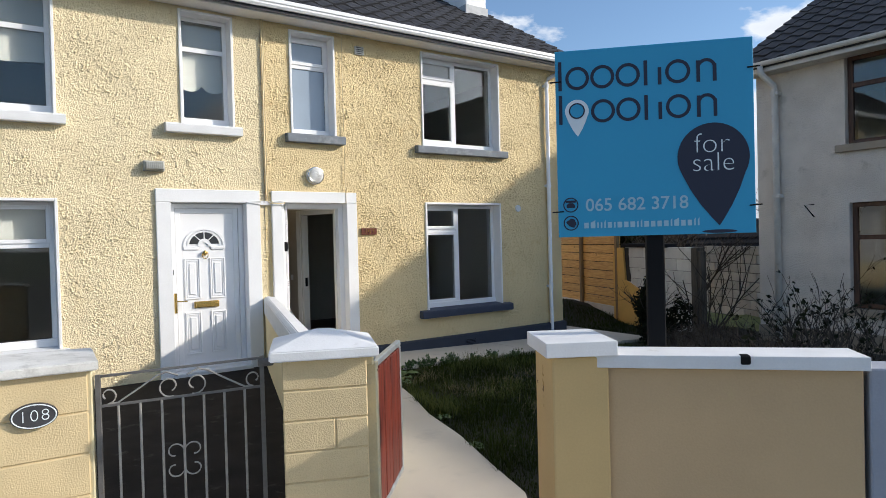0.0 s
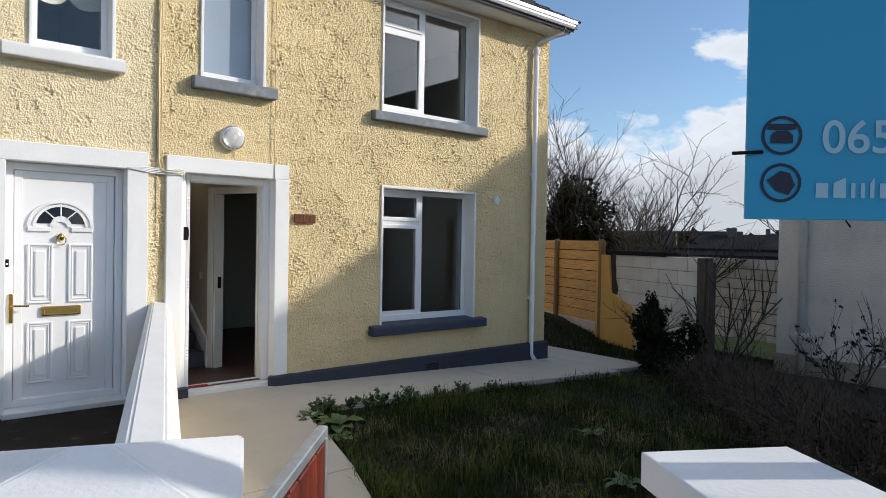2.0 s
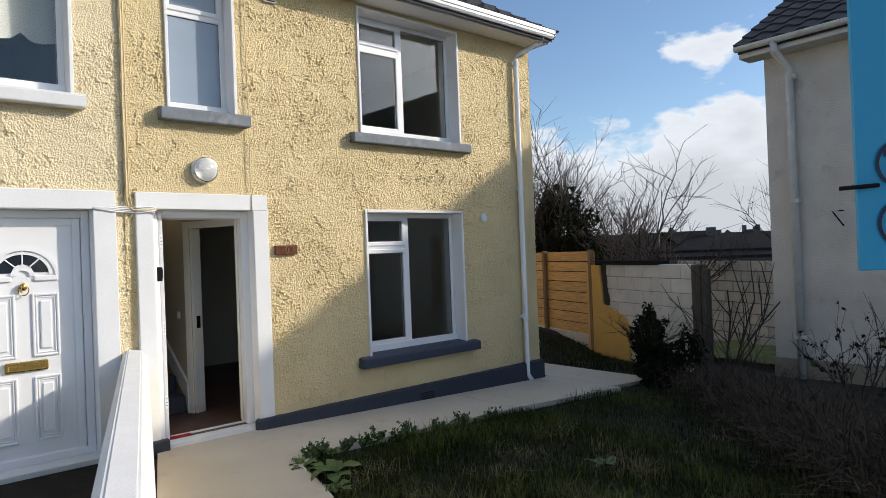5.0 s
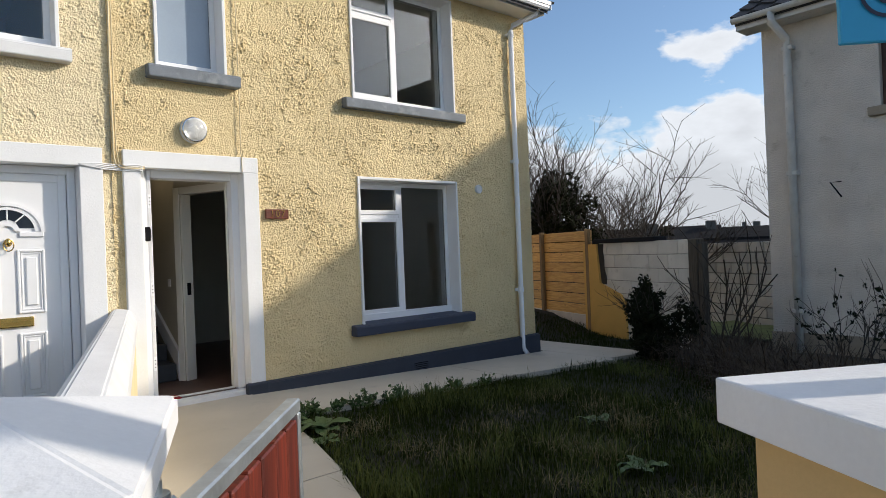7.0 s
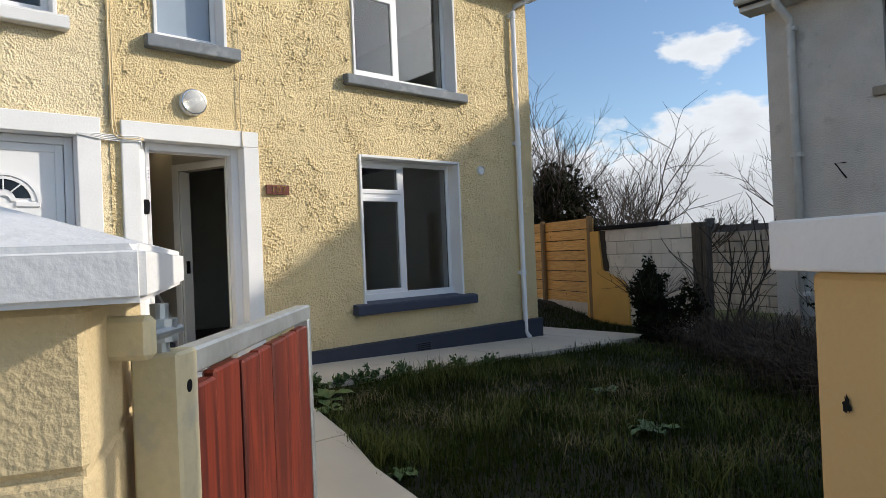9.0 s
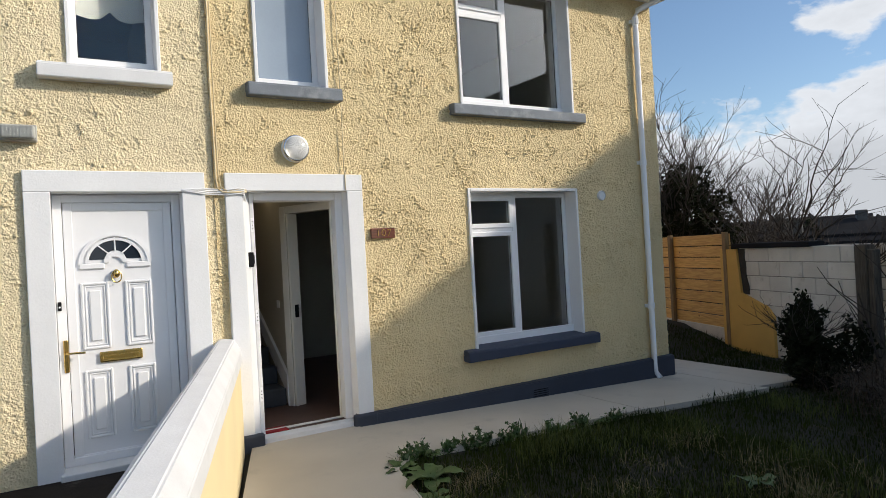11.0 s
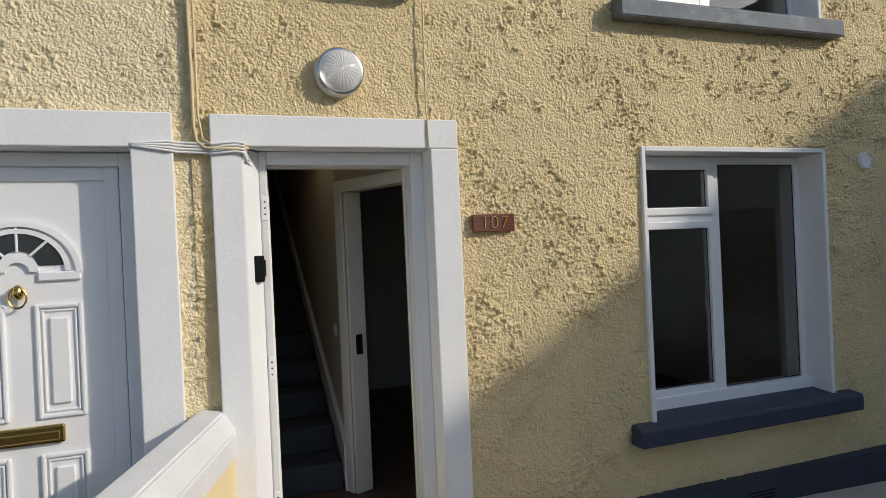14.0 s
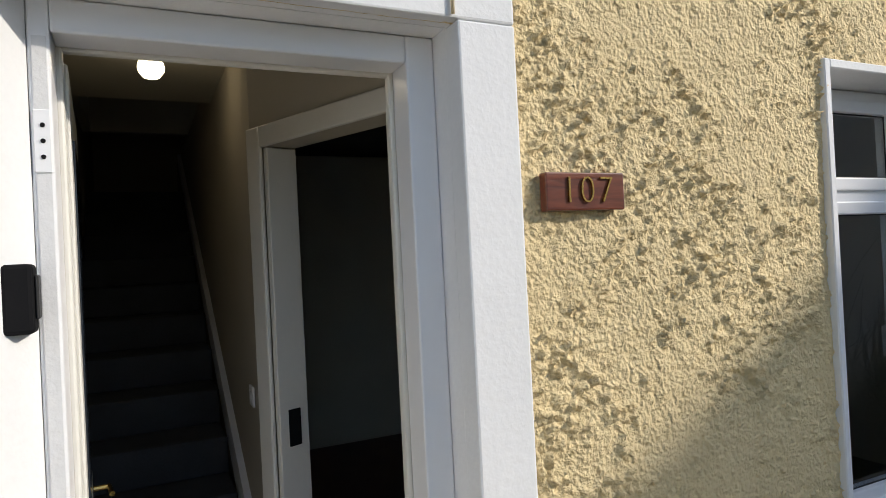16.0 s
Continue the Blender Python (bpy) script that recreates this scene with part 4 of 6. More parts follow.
part("wall_body", boxed(0, 3.5, 0.0, 0.2, -0.1, 0.93, 0.01, 2), M_GREY_WALL, wn2)

# dividing wall between the two paths
dv = thing("dividing_wall", "white-topped yellow wall between the front paths", "garden wall", turned(2.119, 3.348, 0, 74.1))
part("wall_body", boxed(0.06, 4.86, 0.012, 0.182, -0.1, 0.72, 0.008, 2), M_YELLOW_PALE, dv)
cope = bmesh.new()
cp = ((0.0, 0.69), (0.0, 0.80), (0.05, 0.895), (0.155, 0.91), (0.195, 0.88), (0.195, 0.69))
ca, cb = [cope.verts.new((0.05, y, z)) for y, z in cp], [cope.verts.new((4.865, y, z)) for y, z in cp]
cope.faces.new(ca)
cope.faces.new(cb[::-1])
for i in range(6):
    cope.faces.new((ca[i], cb[i], cb[(i + 1) % 6], ca[(i + 1) % 6]))
bmesh.ops.bevel(cope, geom=[e for e in cope.edges], offset=0.008, segments=2, affect="EDGES")
part("coping", cope, M_CAP, dv, "hand-shaped white painted coping")

p8 = thing("gate_pillar", "wide yellow block pillar with a grey-white coping", "pillar", turned(-1.17, 3.72, 0, -3))
block_pier(p8, 2.0, 0.42, 0.985, 0.205)
part("cap", saddle_cap(2.0, 0.42, 0.045, 0.05, 0.045), M_CAP_WORN, p8, "worn grey-white concrete coping").location = (0, 0, 0.986)
oval = thing("number_plaque", "dark oval house number plaque with pale figures", "plaque", pose(0.60, 3.612, 0.80, 90, 0, -3))
ov = bmesh.new()
ring_lo = [ov.verts.new((0.098 * math.cos(a), 0.062 * math.sin(a), 0.0)) for a in (2 * math.pi * k / 40 for k in range(40))]
ring_hi = [ov.verts.new((v.co.x * 0.97, v.co.y * 0.96, 0.012)) for v in ring_lo]
ov.faces.new(ring_lo[::-1])
ov.faces.new(ring_hi)
for k in range(40):
    ov.faces.new((ring_lo[k], ring_lo[(k + 1) % 40], ring_hi[(k + 1) % 40], ring_hi[k]))
part("plate", ov, M_PLAQUE_GREY, oval)
rimb = bmesh.new()
tube(rimb, [(0.089 * math.cos(a), 0.054 * math.sin(a), 0.013) for a in (2 * math.pi * k / 40 for k in range(41))], 0.003, 6)
part("rim", rimb, M_SIGN_WHITE, oval)
for u, ch in ((-0.045, "1"), (0.0, "0"), (0.045, "8")):
    lettering("figure", ch, 0.078, M_SIGN_WHITE, oval, pose(u, 0, 0.013), "pale raised figure", -0.0015)

# ---- iron gate of the next house ----
ig = thing("iron_gate", "low wrought iron gate with scrolls, weathered grey", "gate", turned(0.862, 3.642, 0, -20.4))
GW = 0.81
part("hanging_stile", boxed(0, 0.022, -0.011, 0.011, 0.02, 0.95), M_IRON, ig)
part("latch_stile", boxed(GW - 0.022, GW, -0.011, 0.011, 0.02, 0.95), M_IRON, ig)
for z in (0.05, 0.785, 0.935):
    part("rail", boxed(0.02, GW - 0.02, -0.006, 0.006, z, z + 0.012), M_IRON, ig)
for k in range(1, 8):
    part("bar", tube(bmesh.new(), [(GW * k / 8, 0, 0.06), (GW * k / 8, 0, 0.787)], 0.0065, 8), M_IRON_PALE, ig, "pale worn upright bar")


def curl(cx, cz, r, start, turn, n=18):
    """A flat spiral scroll of iron strip."""
    return [(cx + r * (1 - 0.55 * i / n) * math.cos(start + turn * i / n), 0, cz + r * (1 - 0.55 * i / n) * math.sin(start + turn * i / n)) for i in range(n + 1)]


for cx, cz, r, s, tn in ((0.055, 0.84, 0.042, -1.6, 5.6), (0.342, 0.85, 0.056, -1.2, -6.2), (0.468, 0.85, 0.056, -1.9, 6.2), (0.755, 0.84, 0.042, -1.6, -5.6)):
    part("scroll", tube(bmesh.new(), curl(cx, cz, r, s, tn), 0.0045, 6), M_IRON_PALE, ig)
part("scroll_bar", tube(bmesh.new(), [(0.06, 0, 0.797), (0.10, 0, 0.80), (0.20, 0, 0.86), (0.28, 0, 0.91), (0.33, 0, 0.925), (0.385, 0, 0.90)], 0.005, 6), M_IRON_PALE, ig)
part("scroll_bar", tube(bmesh.new(), [(0.425, 0, 0.90), (0.48, 0, 0.925), (0.53, 0, 0.91), (0.61, 0, 0.86), (0.71, 0, 0.80), (0.75, 0, 0.797)], 0.005, 6), M_IRON_PALE, ig)
for cx, cz, s, tn in ((0.358, 0.51, 0.2, 4.6), (0.452, 0.51, 2.9, -4.6), (0.358, 0.42, -0.2, -4.6), (0.452, 0.42, 3.3, 4.6)):
    part("scroll", tube(bmesh.new(), curl(cx, cz, 0.045, s, tn), 0.004, 6), M_IRON_PALE, ig)
post = thing("gate_post", "cream overpainted steel post the iron gate hangs on", "post", turned(0.862, 3.642, 0, -20.4))
part("post", boxed(-0.055, -0.012, -0.022, 0.022, -0.02, 1.0, 0.004, 1), M_POST_CREAM, post)
part("latch", boxed(GW - 0.03, GW + 0.05, -0.02, 0.02, 0.895, 0.935, 0.006, 1), M_IRON, ig)
# the gate has dropped on its hinges, so its rails climb towards the latch
for piece in ig.children:
    for v in piece.data.vertices:
        v.co.z += 0.05 * v.co.x

# ---- sign ----
sb = thing("sale_sign", "cyan estate agent's board on a black post", "sign", turned(2.965, 2.505, 1.575, -46))
part("board", boxed(0, 0.99, 0, 0.012, 0, 0.995, 0.002, 1), M_SIGN, sb)
part("post", boxed(0.455, 0.545, 0.014, 0.10, -1.68, 0.93, 0.006, 1), M_BLACK, sb, "square black timber post")


def flat_ring(cx, cz, r, w, y=-0.0015, a0=0.0, a1=2 * math.pi, n=28):
    """A flat ring or arc lying on the board's face."""
    bm = bmesh.new()
    full = abs(a1 - a0) > 6.28
    vs = []
    for k in range(n + (0 if full else 1)):
        a = a0 + (a1 - a0) * k / n
        vs.append((bm.verts.new((cx + r * math.cos(a), y, cz + r * math.sin(a))), bm.verts.new((cx + (r - w) * math.cos(a), y, cz + (r - w) * math.sin(a)))))
    m = len(vs)
    for k in range(m if full else m - 1):
        a, b = vs[k], vs[(k + 1) % m]
        bm.faces.new((a[0], b[0], b[1], a[1]))
    return bm


def flat_shape(pts, y=-0.002):
    bm = bmesh.new()
    bm.faces.new([bm.verts.new((x, y, z)) for x, z in pts])
    return bm


def pin_outline(cx, cz, r, tip_x, tip_z, n=30):
    """A map-pin drop: a round head drawn out to a point."""
    pts = [(cx + r * math.cos(a), cz + r * math.sin(a)) for a in (math.radians(-28 + 236 * k / n) for k in range(n + 1))]
    left, right = pts[-1], pts[0]
    ease = lambda p, s: (p[0] + (tip_x - p[0]) * s - (p[0] - tip_x) * 0.10 * math.sin(math.pi * s) * -1, p[1] + (tip_z - p[1]) * s)
    return pts + [ease(left, s) for s in (0.3, 0.6, 0.85)] + [(tip_x, tip_z)] + [ease(right, s) for s in (0.85, 0.6, 0.3)]


# two rows of plain dark rings and bars stand in for the agency's mark
for row, (z, skip) in enumerate(((0.845, False), (0.665, True))):
    for u in (0.115, 0.245, 0.375, 0.625):
        if not (skip and u == 0.115):
            part("mark_ring", flat_ring(u, z, 0.062, 0.017), M_NAVY, sb)
    for u, h in ((0.025, 0.155), (0.465, 0.13), (0.535, 0.09), (0.725, 0.11), (0.805, 0.09)):
        part("mark_bar", flat_shape([(u - 0.009, z - 0.062), (u + 0.009, z - 0.062), (u + 0.009, z - 0.062 + h), (u - 0.009, z - 0.062 + h)]), M_NAVY, sb)
    part("mark_arch", flat_ring(0.765, z + 0.008, 0.049, 0.017, a0=0.0, a1=math.pi, n=14), M_NAVY, sb)
part("white_pin", flat_shape(pin_outline(0.11, 0.67, 0.062, 0.112, 0.535), -0.003), M_SIGN_WHITE, sb, "white map pin mark")
part("pin_eye", flat_shape([(0.11 + 0.036 * math.cos(a), 0.672 + 0.036 * math.sin(a)) for a in (2 * math.pi * k / 26 for k in range(26))], -0.004), M_SIGN, sb)
part("pin_rim", flat_ring(0.11, 0.672, 0.042, 0.007, -0.0045), M_NAVY, sb)
part("black_pin", flat_shape(pin_outline(0.79, 0.395, 0.175, 0.815, 0.04), -0.003), M_NAVY, sb, "large navy map pin")
part("pin_shadow", flat_shape([(0.815 + 0.085 * math.cos(a), 0.012 + 0.009 * math.sin(a)) for a in (2 * math.pi * k / 26 for k in range(26))], -0.003), M_NAVY, sb)
lettering("words", "for", 0.150, M_SIGN_WHITE, sb, pose(0.785, -0.0045, 0.462, 90), "white lettering", -0.0035, 0.0008)
lettering("words", "sale", 0.142, M_SIGN_WHITE, sb, pose(0.79, -0.0045, 0.365, 90), "white lettering", -0.003, 0.0008)
lettering("phone_number", "065 682 3718", 0.094, M_SIGN_PALE, sb, pose(0.405, -0.0025, 0.165, 90), "pale lettering", 0.001, 0.0008)
# the web address as a row of small plain bars
rng = random.Random(7)
u = 0.135
while u < 0.72:
    w = rng.choice((0.008, 0.022, 0.024, 0.024))
    part("address_bar", flat_shape([(u, 0.045), (u + w, 0.045), (u + w, 0.045 + rng.choice((0.03, 0.03, 0.042))), (u, 0.045 + 0.03)], -0.0025), M_SIGN_PALE, sb)
    u += w + 0.010
for z in (0.172, 0.075):
    part("icon_ring", flat_ring(0.067, z, 0.040, 0.006, -0.0025), M_NAVY, sb)
part("icon_phone", flat_shape([(0.045, 0.156), (0.089, 0.156), (0.089, 0.172), (0.078, 0.182), (0.056, 0.182), (0.045, 0.172)], -0.0025), M_NAVY, sb)
part("icon_phone", flat_shape([(0.040, 0.184), (0.094, 0.184), (0.094, 0.196), (0.040, 0.196)], -0.0025), M_NAVY, sb)
part("icon_globe", flat_shape([(0.04, 0.08), (0.058, 0.058), (0.082, 0.05), (0.095, 0.07), (0.085, 0.095), (0.066, 0.1)], -0.0025), M_NAVY, sb)
for u, z in ((0.0, 0.135), (0.0, 0.83), (0.99, 0.14), (0.99, 0.84)):
    part("tie", tube(bmesh.new(), [(u - 0.03, -0.004, z), (u + 0.03, -0.004, z + 0.003)], 0.004, 6), M_BLACK, sb, "small black tie at the board's edge")

# ---- gate of the end house ----
gate = thing("garden_gate", "red boarded timber gate in a galvanised frame, standing open", "gate", turned(2.115, 3.095, 0, 48.5))
stile = part("hinge_stile", boxed(0, 0.06, -0.03, 0.03, 0.05, 0.925, 0.004, 1), M_POST_CREAM, gate, "cream overpainted box-section stile")
part("bolt_hole", tube(bmesh.new(), [(0.03, -0.0305, 0.88), (0.03, -0.028, 0.88)], 0.008, 14), M_BLACK, stile)
part("frame_rail", boxed(0.06, 0.80, -0.018, 0.018, 0.885, 0.92, 0.004, 1), M_GALV, gate)
part("frame_rail", boxed(0.06, 0.80, -0.018, 0.018, 0.05, 0.085, 0.004, 1), M_GALV, gate)
part("frame_stile", boxed(0.061, 0.074, -0.024, 0.018, 0.085, 0.885, 0.003, 1), M_GALV, gate)
part("frame_stile", boxed(0.775, 0.80, -0.018, 0.018, 0.085, 0.885, 0.003, 1), M_GALV, gate)
rng = random.Random(2)
bx = 0.076
for w in (0.09, 0.118, 0.10, 0.085, 0.108, 0.10, 0.10):
    top = 0.876 - rng.uniform(0, 0.008)
    part("board", boxed(bx, bx + w - 0.008, -0.013 - rng.uniform(0, 0.005), 0.008, 0.088, top, 0.004, 1), M_RED_WOOD, gate)
    bx += w
part("hinge_pin", tube(bmesh.new(), [(0.02, 0, 0.925), (0.02, 0, 0.985)], 0.011, 12), M_GALV, gate)
part("hinge_lug", boxed(-0.07, 0.045, -0.022, 0.022, 0.945, 0.957, 0.004, 1), M_GALV, gate)
part("hinge_collar", tube(bmesh.new(), [(0.02, 0, 0.938), (0.02, 0, 0.966)], 0.021, 14), M_GALV, gate)
part("hinge_plate", boxed(-0.085, -0.06, -0.035, 0.03, 0.93, 0.978, 0.006, 1), M_POST_CREAM, gate)

# old fixing holes rotted into the right-hand pillar
rot = thing("fixing_hole", "brown rotted fixing hole in the yellow pillar", "hole", turned(2.709, 2.319, 0, -30))
for k, (v, z, a, b) in enumerate(((0.178, 0.895, 0.004, 0.022), (0.172, 0.862, 0.014, 0.007), (0.19, 0.866, 0.006, 0.006), (0.168, 0.82, 0.007, 0.016), (0.30, 0.802, 0.008, 0.013), (0.176, 0.80, 0.012, 0.013), (0.18, 0.782, 0.012, 0.012), (0.172, 0.75, 0.003, 0.007), (0.175, 0.70, 0.003, 0.012), (0.186, 0.83, 0.004, 0.01))):
    bm = bmesh.new()
    n = 21
    pts = [(v + a * math.cos(t) * random.uniform(0.5, 1.3), z + b * math.sin(t) * random.uniform(0.5, 1.3)) for t in (2 * math.pi * i / n for i in range(n))]
    rim_v = [bm.verts.new((-0.003, p, q)) for p, q in pts]
    mid_v = bm.verts.new((-0.0015, v, z))
    for i in range(n):
        bm.faces.new((rim_v[i], rim_v[(i + 1) % n], mid_v))
    part("crumbled_patch", bm, M_BLACK if k == 4 else M_ROT if k in (5, 6, 7) else M_ROT_PALE, rot)

# ---- front door of the next house ----
d8 = thing("front_door", "closed white panelled plastic front door with a fanlight", "door")
DY = 8.195
part("door_frame", frame_bars(bmesh.new(), 2.176, 3.058, 0.075, 2.097, 8.165, 8.27, 0.062), M_UPVC, d8)
leaf = part("leaf", boxed(2.245, 2.99, DY + 0.002, 8.25, 0.085, 2.03, 0.004, 1), M_UPVC, d8)
part("leaf_rim", frame_bars(bmesh.new(), 2.242, 2.992, 0.083, 2.034, DY - 0.012, DY + 0.02, 0.062), M_UPVC, d8)


def raised_panel(x0, x1, z0, z1):
    """A moulded door panel: outer bead and a raised, chamfered field."""
    bm = bmesh.new()
    frame_bars(bm, x0, x1, z0, z1, DY - 0.014, DY + 0.004, 0.020, 0.007)
    frame_bars(bm, x0 + 0.026, x1 - 0.026, z0 + 0.026, z1 - 0.026, DY - 0.007, DY + 0.004, 0.010, 0.004)
    box(bm, x0 + 0.055, x1 - 0.055, DY - 0.013, DY + 0.004, z0 + 0.06, z1 - 0.06, 0.008, 1)
    return bm


for x0, x1, z0, z1 in ((2.335, 2.525, 0.925, 1.43), (2.635, 2.825, 0.925, 1.43), (2.335, 2.525, 0.255, 0.77), (2.635, 2.825, 0.255, 0.77)):
    part("moulded_panel", raised_panel(x0, x1, z0, z1), M_UPVC, d8)


def arch_band(cx, cz, r0, r1, y0, y1, n=28):
    """A raised half-round band."""
    bm = bmesh.new()
    rings = []
    for k in range(n + 1):
        a = math.pi * k / n
        rings.append([bm.verts.new((cx + r * math.cos(a), y, cz + r * math.sin(a) * 0.93)) for r, y in ((r0, y1), (r0, y0), (r1, y0), (r1, y1))])
    for p, q in zip(rings, rings[1:]):
        for i in range(4):
            bm.faces.new((p[i], p[(i + 1) % 4], q[(i + 1) % 4], q[i]))
    bm.faces.new(rings[0])
    bm.faces.new(rings[-1][::-1])
    return bm


fan = part("fanlight", arch_band(2.58, 1.565, 0.225, 0.250, DY - 0.016, DY + 0.004), M_UPVC, d8)
part("fan_rim", arch_band(2.58, 1.575, 0.182, 0.205, DY - 0.012, DY + 0.004), M_UPVC, fan)
part("fan_hub", arch_band(2.58, 1.575, 0.045, 0.082, DY - 0.014, DY + 0.004), M_UPVC, fan)
part("fan_glass", arch_band(2.58, 1.60, 0.072, 0.182, DY - 0.003, DY + 0.004), M_FANLIGHT, fan, "dark leaded glass")
for a in (45, 90, 135):
    d = Vector((math.cos(radians(a)), 0, math.sin(radians(a)) * 0.93))
    part("fan_spoke", tube(bmesh.new(), [Vector((2.58, DY - 0.006, 1.60)) + d * 0.07, Vector((2.58, DY - 0.006, 1.60)) + d * 0.185], 0.006, 6), M_UPVC, fan)
for x0, x1 in ((2.335, 2.505), (2.655, 2.825)):
    part("fan_base", boxed(x0, x1, DY - 0.015, DY + 0.003, 1.53, 1.572, 0.006, 1), M_UPVC, fan)
part("letter_plate", boxed(2.44, 2.735, DY - 0.022, DY, 0.818, 0.898, 0.008, 2), M_BRASS, d8, "polished brass letter plate")
part("letter_flap", boxed(2.46, 2.715, DY - 0.027, DY - 0.018, 0.832, 0.872, 0.004, 1), M_BRASS, d8)
hd = part("handle_plate", boxed(2.205, 2.238, DY - 0.045, DY - 0.03, 0.775, 1.015, 0.006, 2), M_BRASS, d8, "tall brass handle plate")
part("lever", tube(bmesh.new(), [(2.222, DY - 0.045, 0.92), (2.222, DY - 0.075, 0.92), (2.25, DY - 0.082, 0.918), (2.345, DY - 0.08, 0.915)], 0.008, 8), M_BRASS, hd)
kn = part("door_knocker", lathe([(0.012, -0.03), (0.026, -0.01), (0.022, 0.02), (0.008, 0.035)], 12), M_BRASS, d8, "brass urn knocker", True)
kn.location = (2.58, DY - 0.02, 1.485)
part("knocker_ring", tube(bmesh.new(), [(0.034 * math.cos(a), -0.012, -0.02 + 0.045 * math.sin(a)) for a in (2 * math.pi * k / 24 for k in range(25))], 0.005, 6), M_BRASS, kn)
bell = thing("doorbell", "small black doorbell push on the door frame", "doorbell")
part("case", boxed(2.184, 2.208, 8.146, 8.166, 1.235, 1.30, 0.004, 1), M_BLACK, bell)
part("button", tube(bmesh.new(), [(2.196, 8.147, 1.262), (2.196, 8.142, 1.262)], 0.007, 12), M_SIGN_WHITE, bell)

# ---- open doorway of the end house ----
df = thing("door_frame", "white plastic frame of the open doorway", "door frame", kind="structure")
for nm, x0, x1, z0, z1 in (("frame_jamb", 3.609, 3.647, 0.045, 2.107), ("frame_jamb", 4.379, 4.4515, 0.045, 2.107), ("frame_head", 3.6475, 4.3785, 2.04, 2.107)):
    part(nm, boxed(x0, x1, 8.155, 8.25, z0, z1, 0.005, 2), M_UPVC, df)
part("stop_rail", frame_bars(bmesh.new(), 3.641, 4.386, 0.036, 2.052, 8.252, 8.28, 0.018), M_UPVC_CREAM, df)
part("keep_strip", boxed(3.617, 3.641, 8.1515, 8.1565, 0.06, 2.03), M_CAP, df, "grey metal lock keep strip")
for zc in (1.83, 1.05, 0.39):
    part("keep_plate", boxed(3.614, 3.644, 8.148, 8.1535, zc - 0.06, zc + 0.06, 0.002, 1), M_UPVC, df)
    for z in (zc - 0.03, zc, zc + 0.03):
        part("screw", tube(bmesh.new(), [(3.630, 8.149, z), (3.630, 8.146, z)], 0.0045, 8), M_BLACK, df)
d7 = thing("front_door", "white plastic front door swung fully open into the hall", "door", turned(3.665, 8.29, 0, 93))
part("leaf", boxed(0, 0.72, 0.0, 0.05, 0.06, 2.02, 0.004, 1), M_UPVC_CREAM, d7)
part("leaf_pane", boxed(0.13, 0.59, -0.004, 0.0, 1.05, 1.88), M_FANLIGHT, d7)
part("handle", tube(bmesh.new(), [(0.66, -0.002, 0.93), (0.66, -0.045, 0.93), (0.58, -0.05, 0.93)], 0.008, 8), M_BRASS, d7, "brass lever handle")
kb = thing("key_safe", "small black key safe on the door jamb", "key safe")
part("case", boxed(3.562, 3.612, 8.08, 8.135, 1.475, 1.60, 0.008, 2), M_BLACK, kb)
part("cover", boxed(3.612, 3.619, 8.09, 8.125, 1.50, 1.58, 0.003, 1), M_GASKET, kb)
mat = thing("doormat", "red patterned doormat on the hall floor", "doormat")
part("pile", boxed(3.66, 3.86, 8.185, 8.33, 0.036, 0.05, 0.004, 1), M_MAT, mat)

# hall: a splayed doorway to the living room, stairs straight ahead
HX = 4.17
structure("wall_hall", boxed(HX, HX + 0.12, 9.10, 14.9, 0.0, 2.6), M_HALL_WALL, "cream hall wall beside the stairs", "wall")
structure("wall_hall_end", boxed(3.44, 4.40, 13.6, 13.8, 0.0, 4.5), M_HALL_WALL, "far end wall of the stairwell", "wall")
structure("ceiling_hall", boxed(3.44, 4.55, 8.395, 10.4, 2.46, 2.59), M_ROOM, "plain hall ceiling", "ceiling")
lin = thing("door_lining", "cream painted lining and architrave of the living room doorway", "door frame", turned(4.452, 8.402, 0, 112), kind="structure")
part("wall_over", boxed(0, 0.772, -0.12, 0, 1.99, 2.459), M_HALL_WALL, lin, "cream wall over the doorway")
part("architrave", boxed(0.69, 0.772, 0, 0.018, 0.036, 2.06, 0.006, 2), M_UPVC_CREAM, lin)
part("architrave", boxed(0.0, 0.69, 0, 0.018, 1.985, 2.06, 0.006, 2), M_UPVC_CREAM, lin)
part("architrave", boxed(-0.03, 0.035, 0, 0.018, 0.036, 1.984, 0.006, 2), M_UPVC_CREAM, lin)
part("jamb", boxed(0.665, 0.69, -0.12, 0.0, 0.036, 1.985, 0.003, 1), M_UPVC_CREAM, lin)
part("strike_plate", boxed(0.66, 0.665, -0.085, -0.035, 0.93, 1.06, 0.002, 1), M_BLACK, lin, "dark metal strike plate")
sw = thing("light_switch", "white light switch on the hall wall", "switch")
part("plate", boxed(HX - 0.010, HX, 9.33, 9.41, 1.02, 1.10, 0.003, 1), M_UPVC, sw)
part("rocker", boxed(HX - 0.014, HX - 0.009, 9.355, 9.38, 1.04, 1.08, 0.002, 1), M_UPVC, sw)
stairs = thing("staircase", "dark carpeted stairs with a white painted string", "stairs", kind="structure")
for k in range(12):
    part("step", boxed(3.45, HX - 0.032, 9.15 + 0.29 * k, 13.6, 0.036 + 0.18 * k, 0.036 + 0.18 * (k + 1) - 0.001, 0.012, 2), M_CARPET, stairs)
st = bmesh.new()
sp = ((9.102, 0.036), (9.2, 0.20), (12.9, 2.49), (12.9, 2.59), (9.102, 0.345))
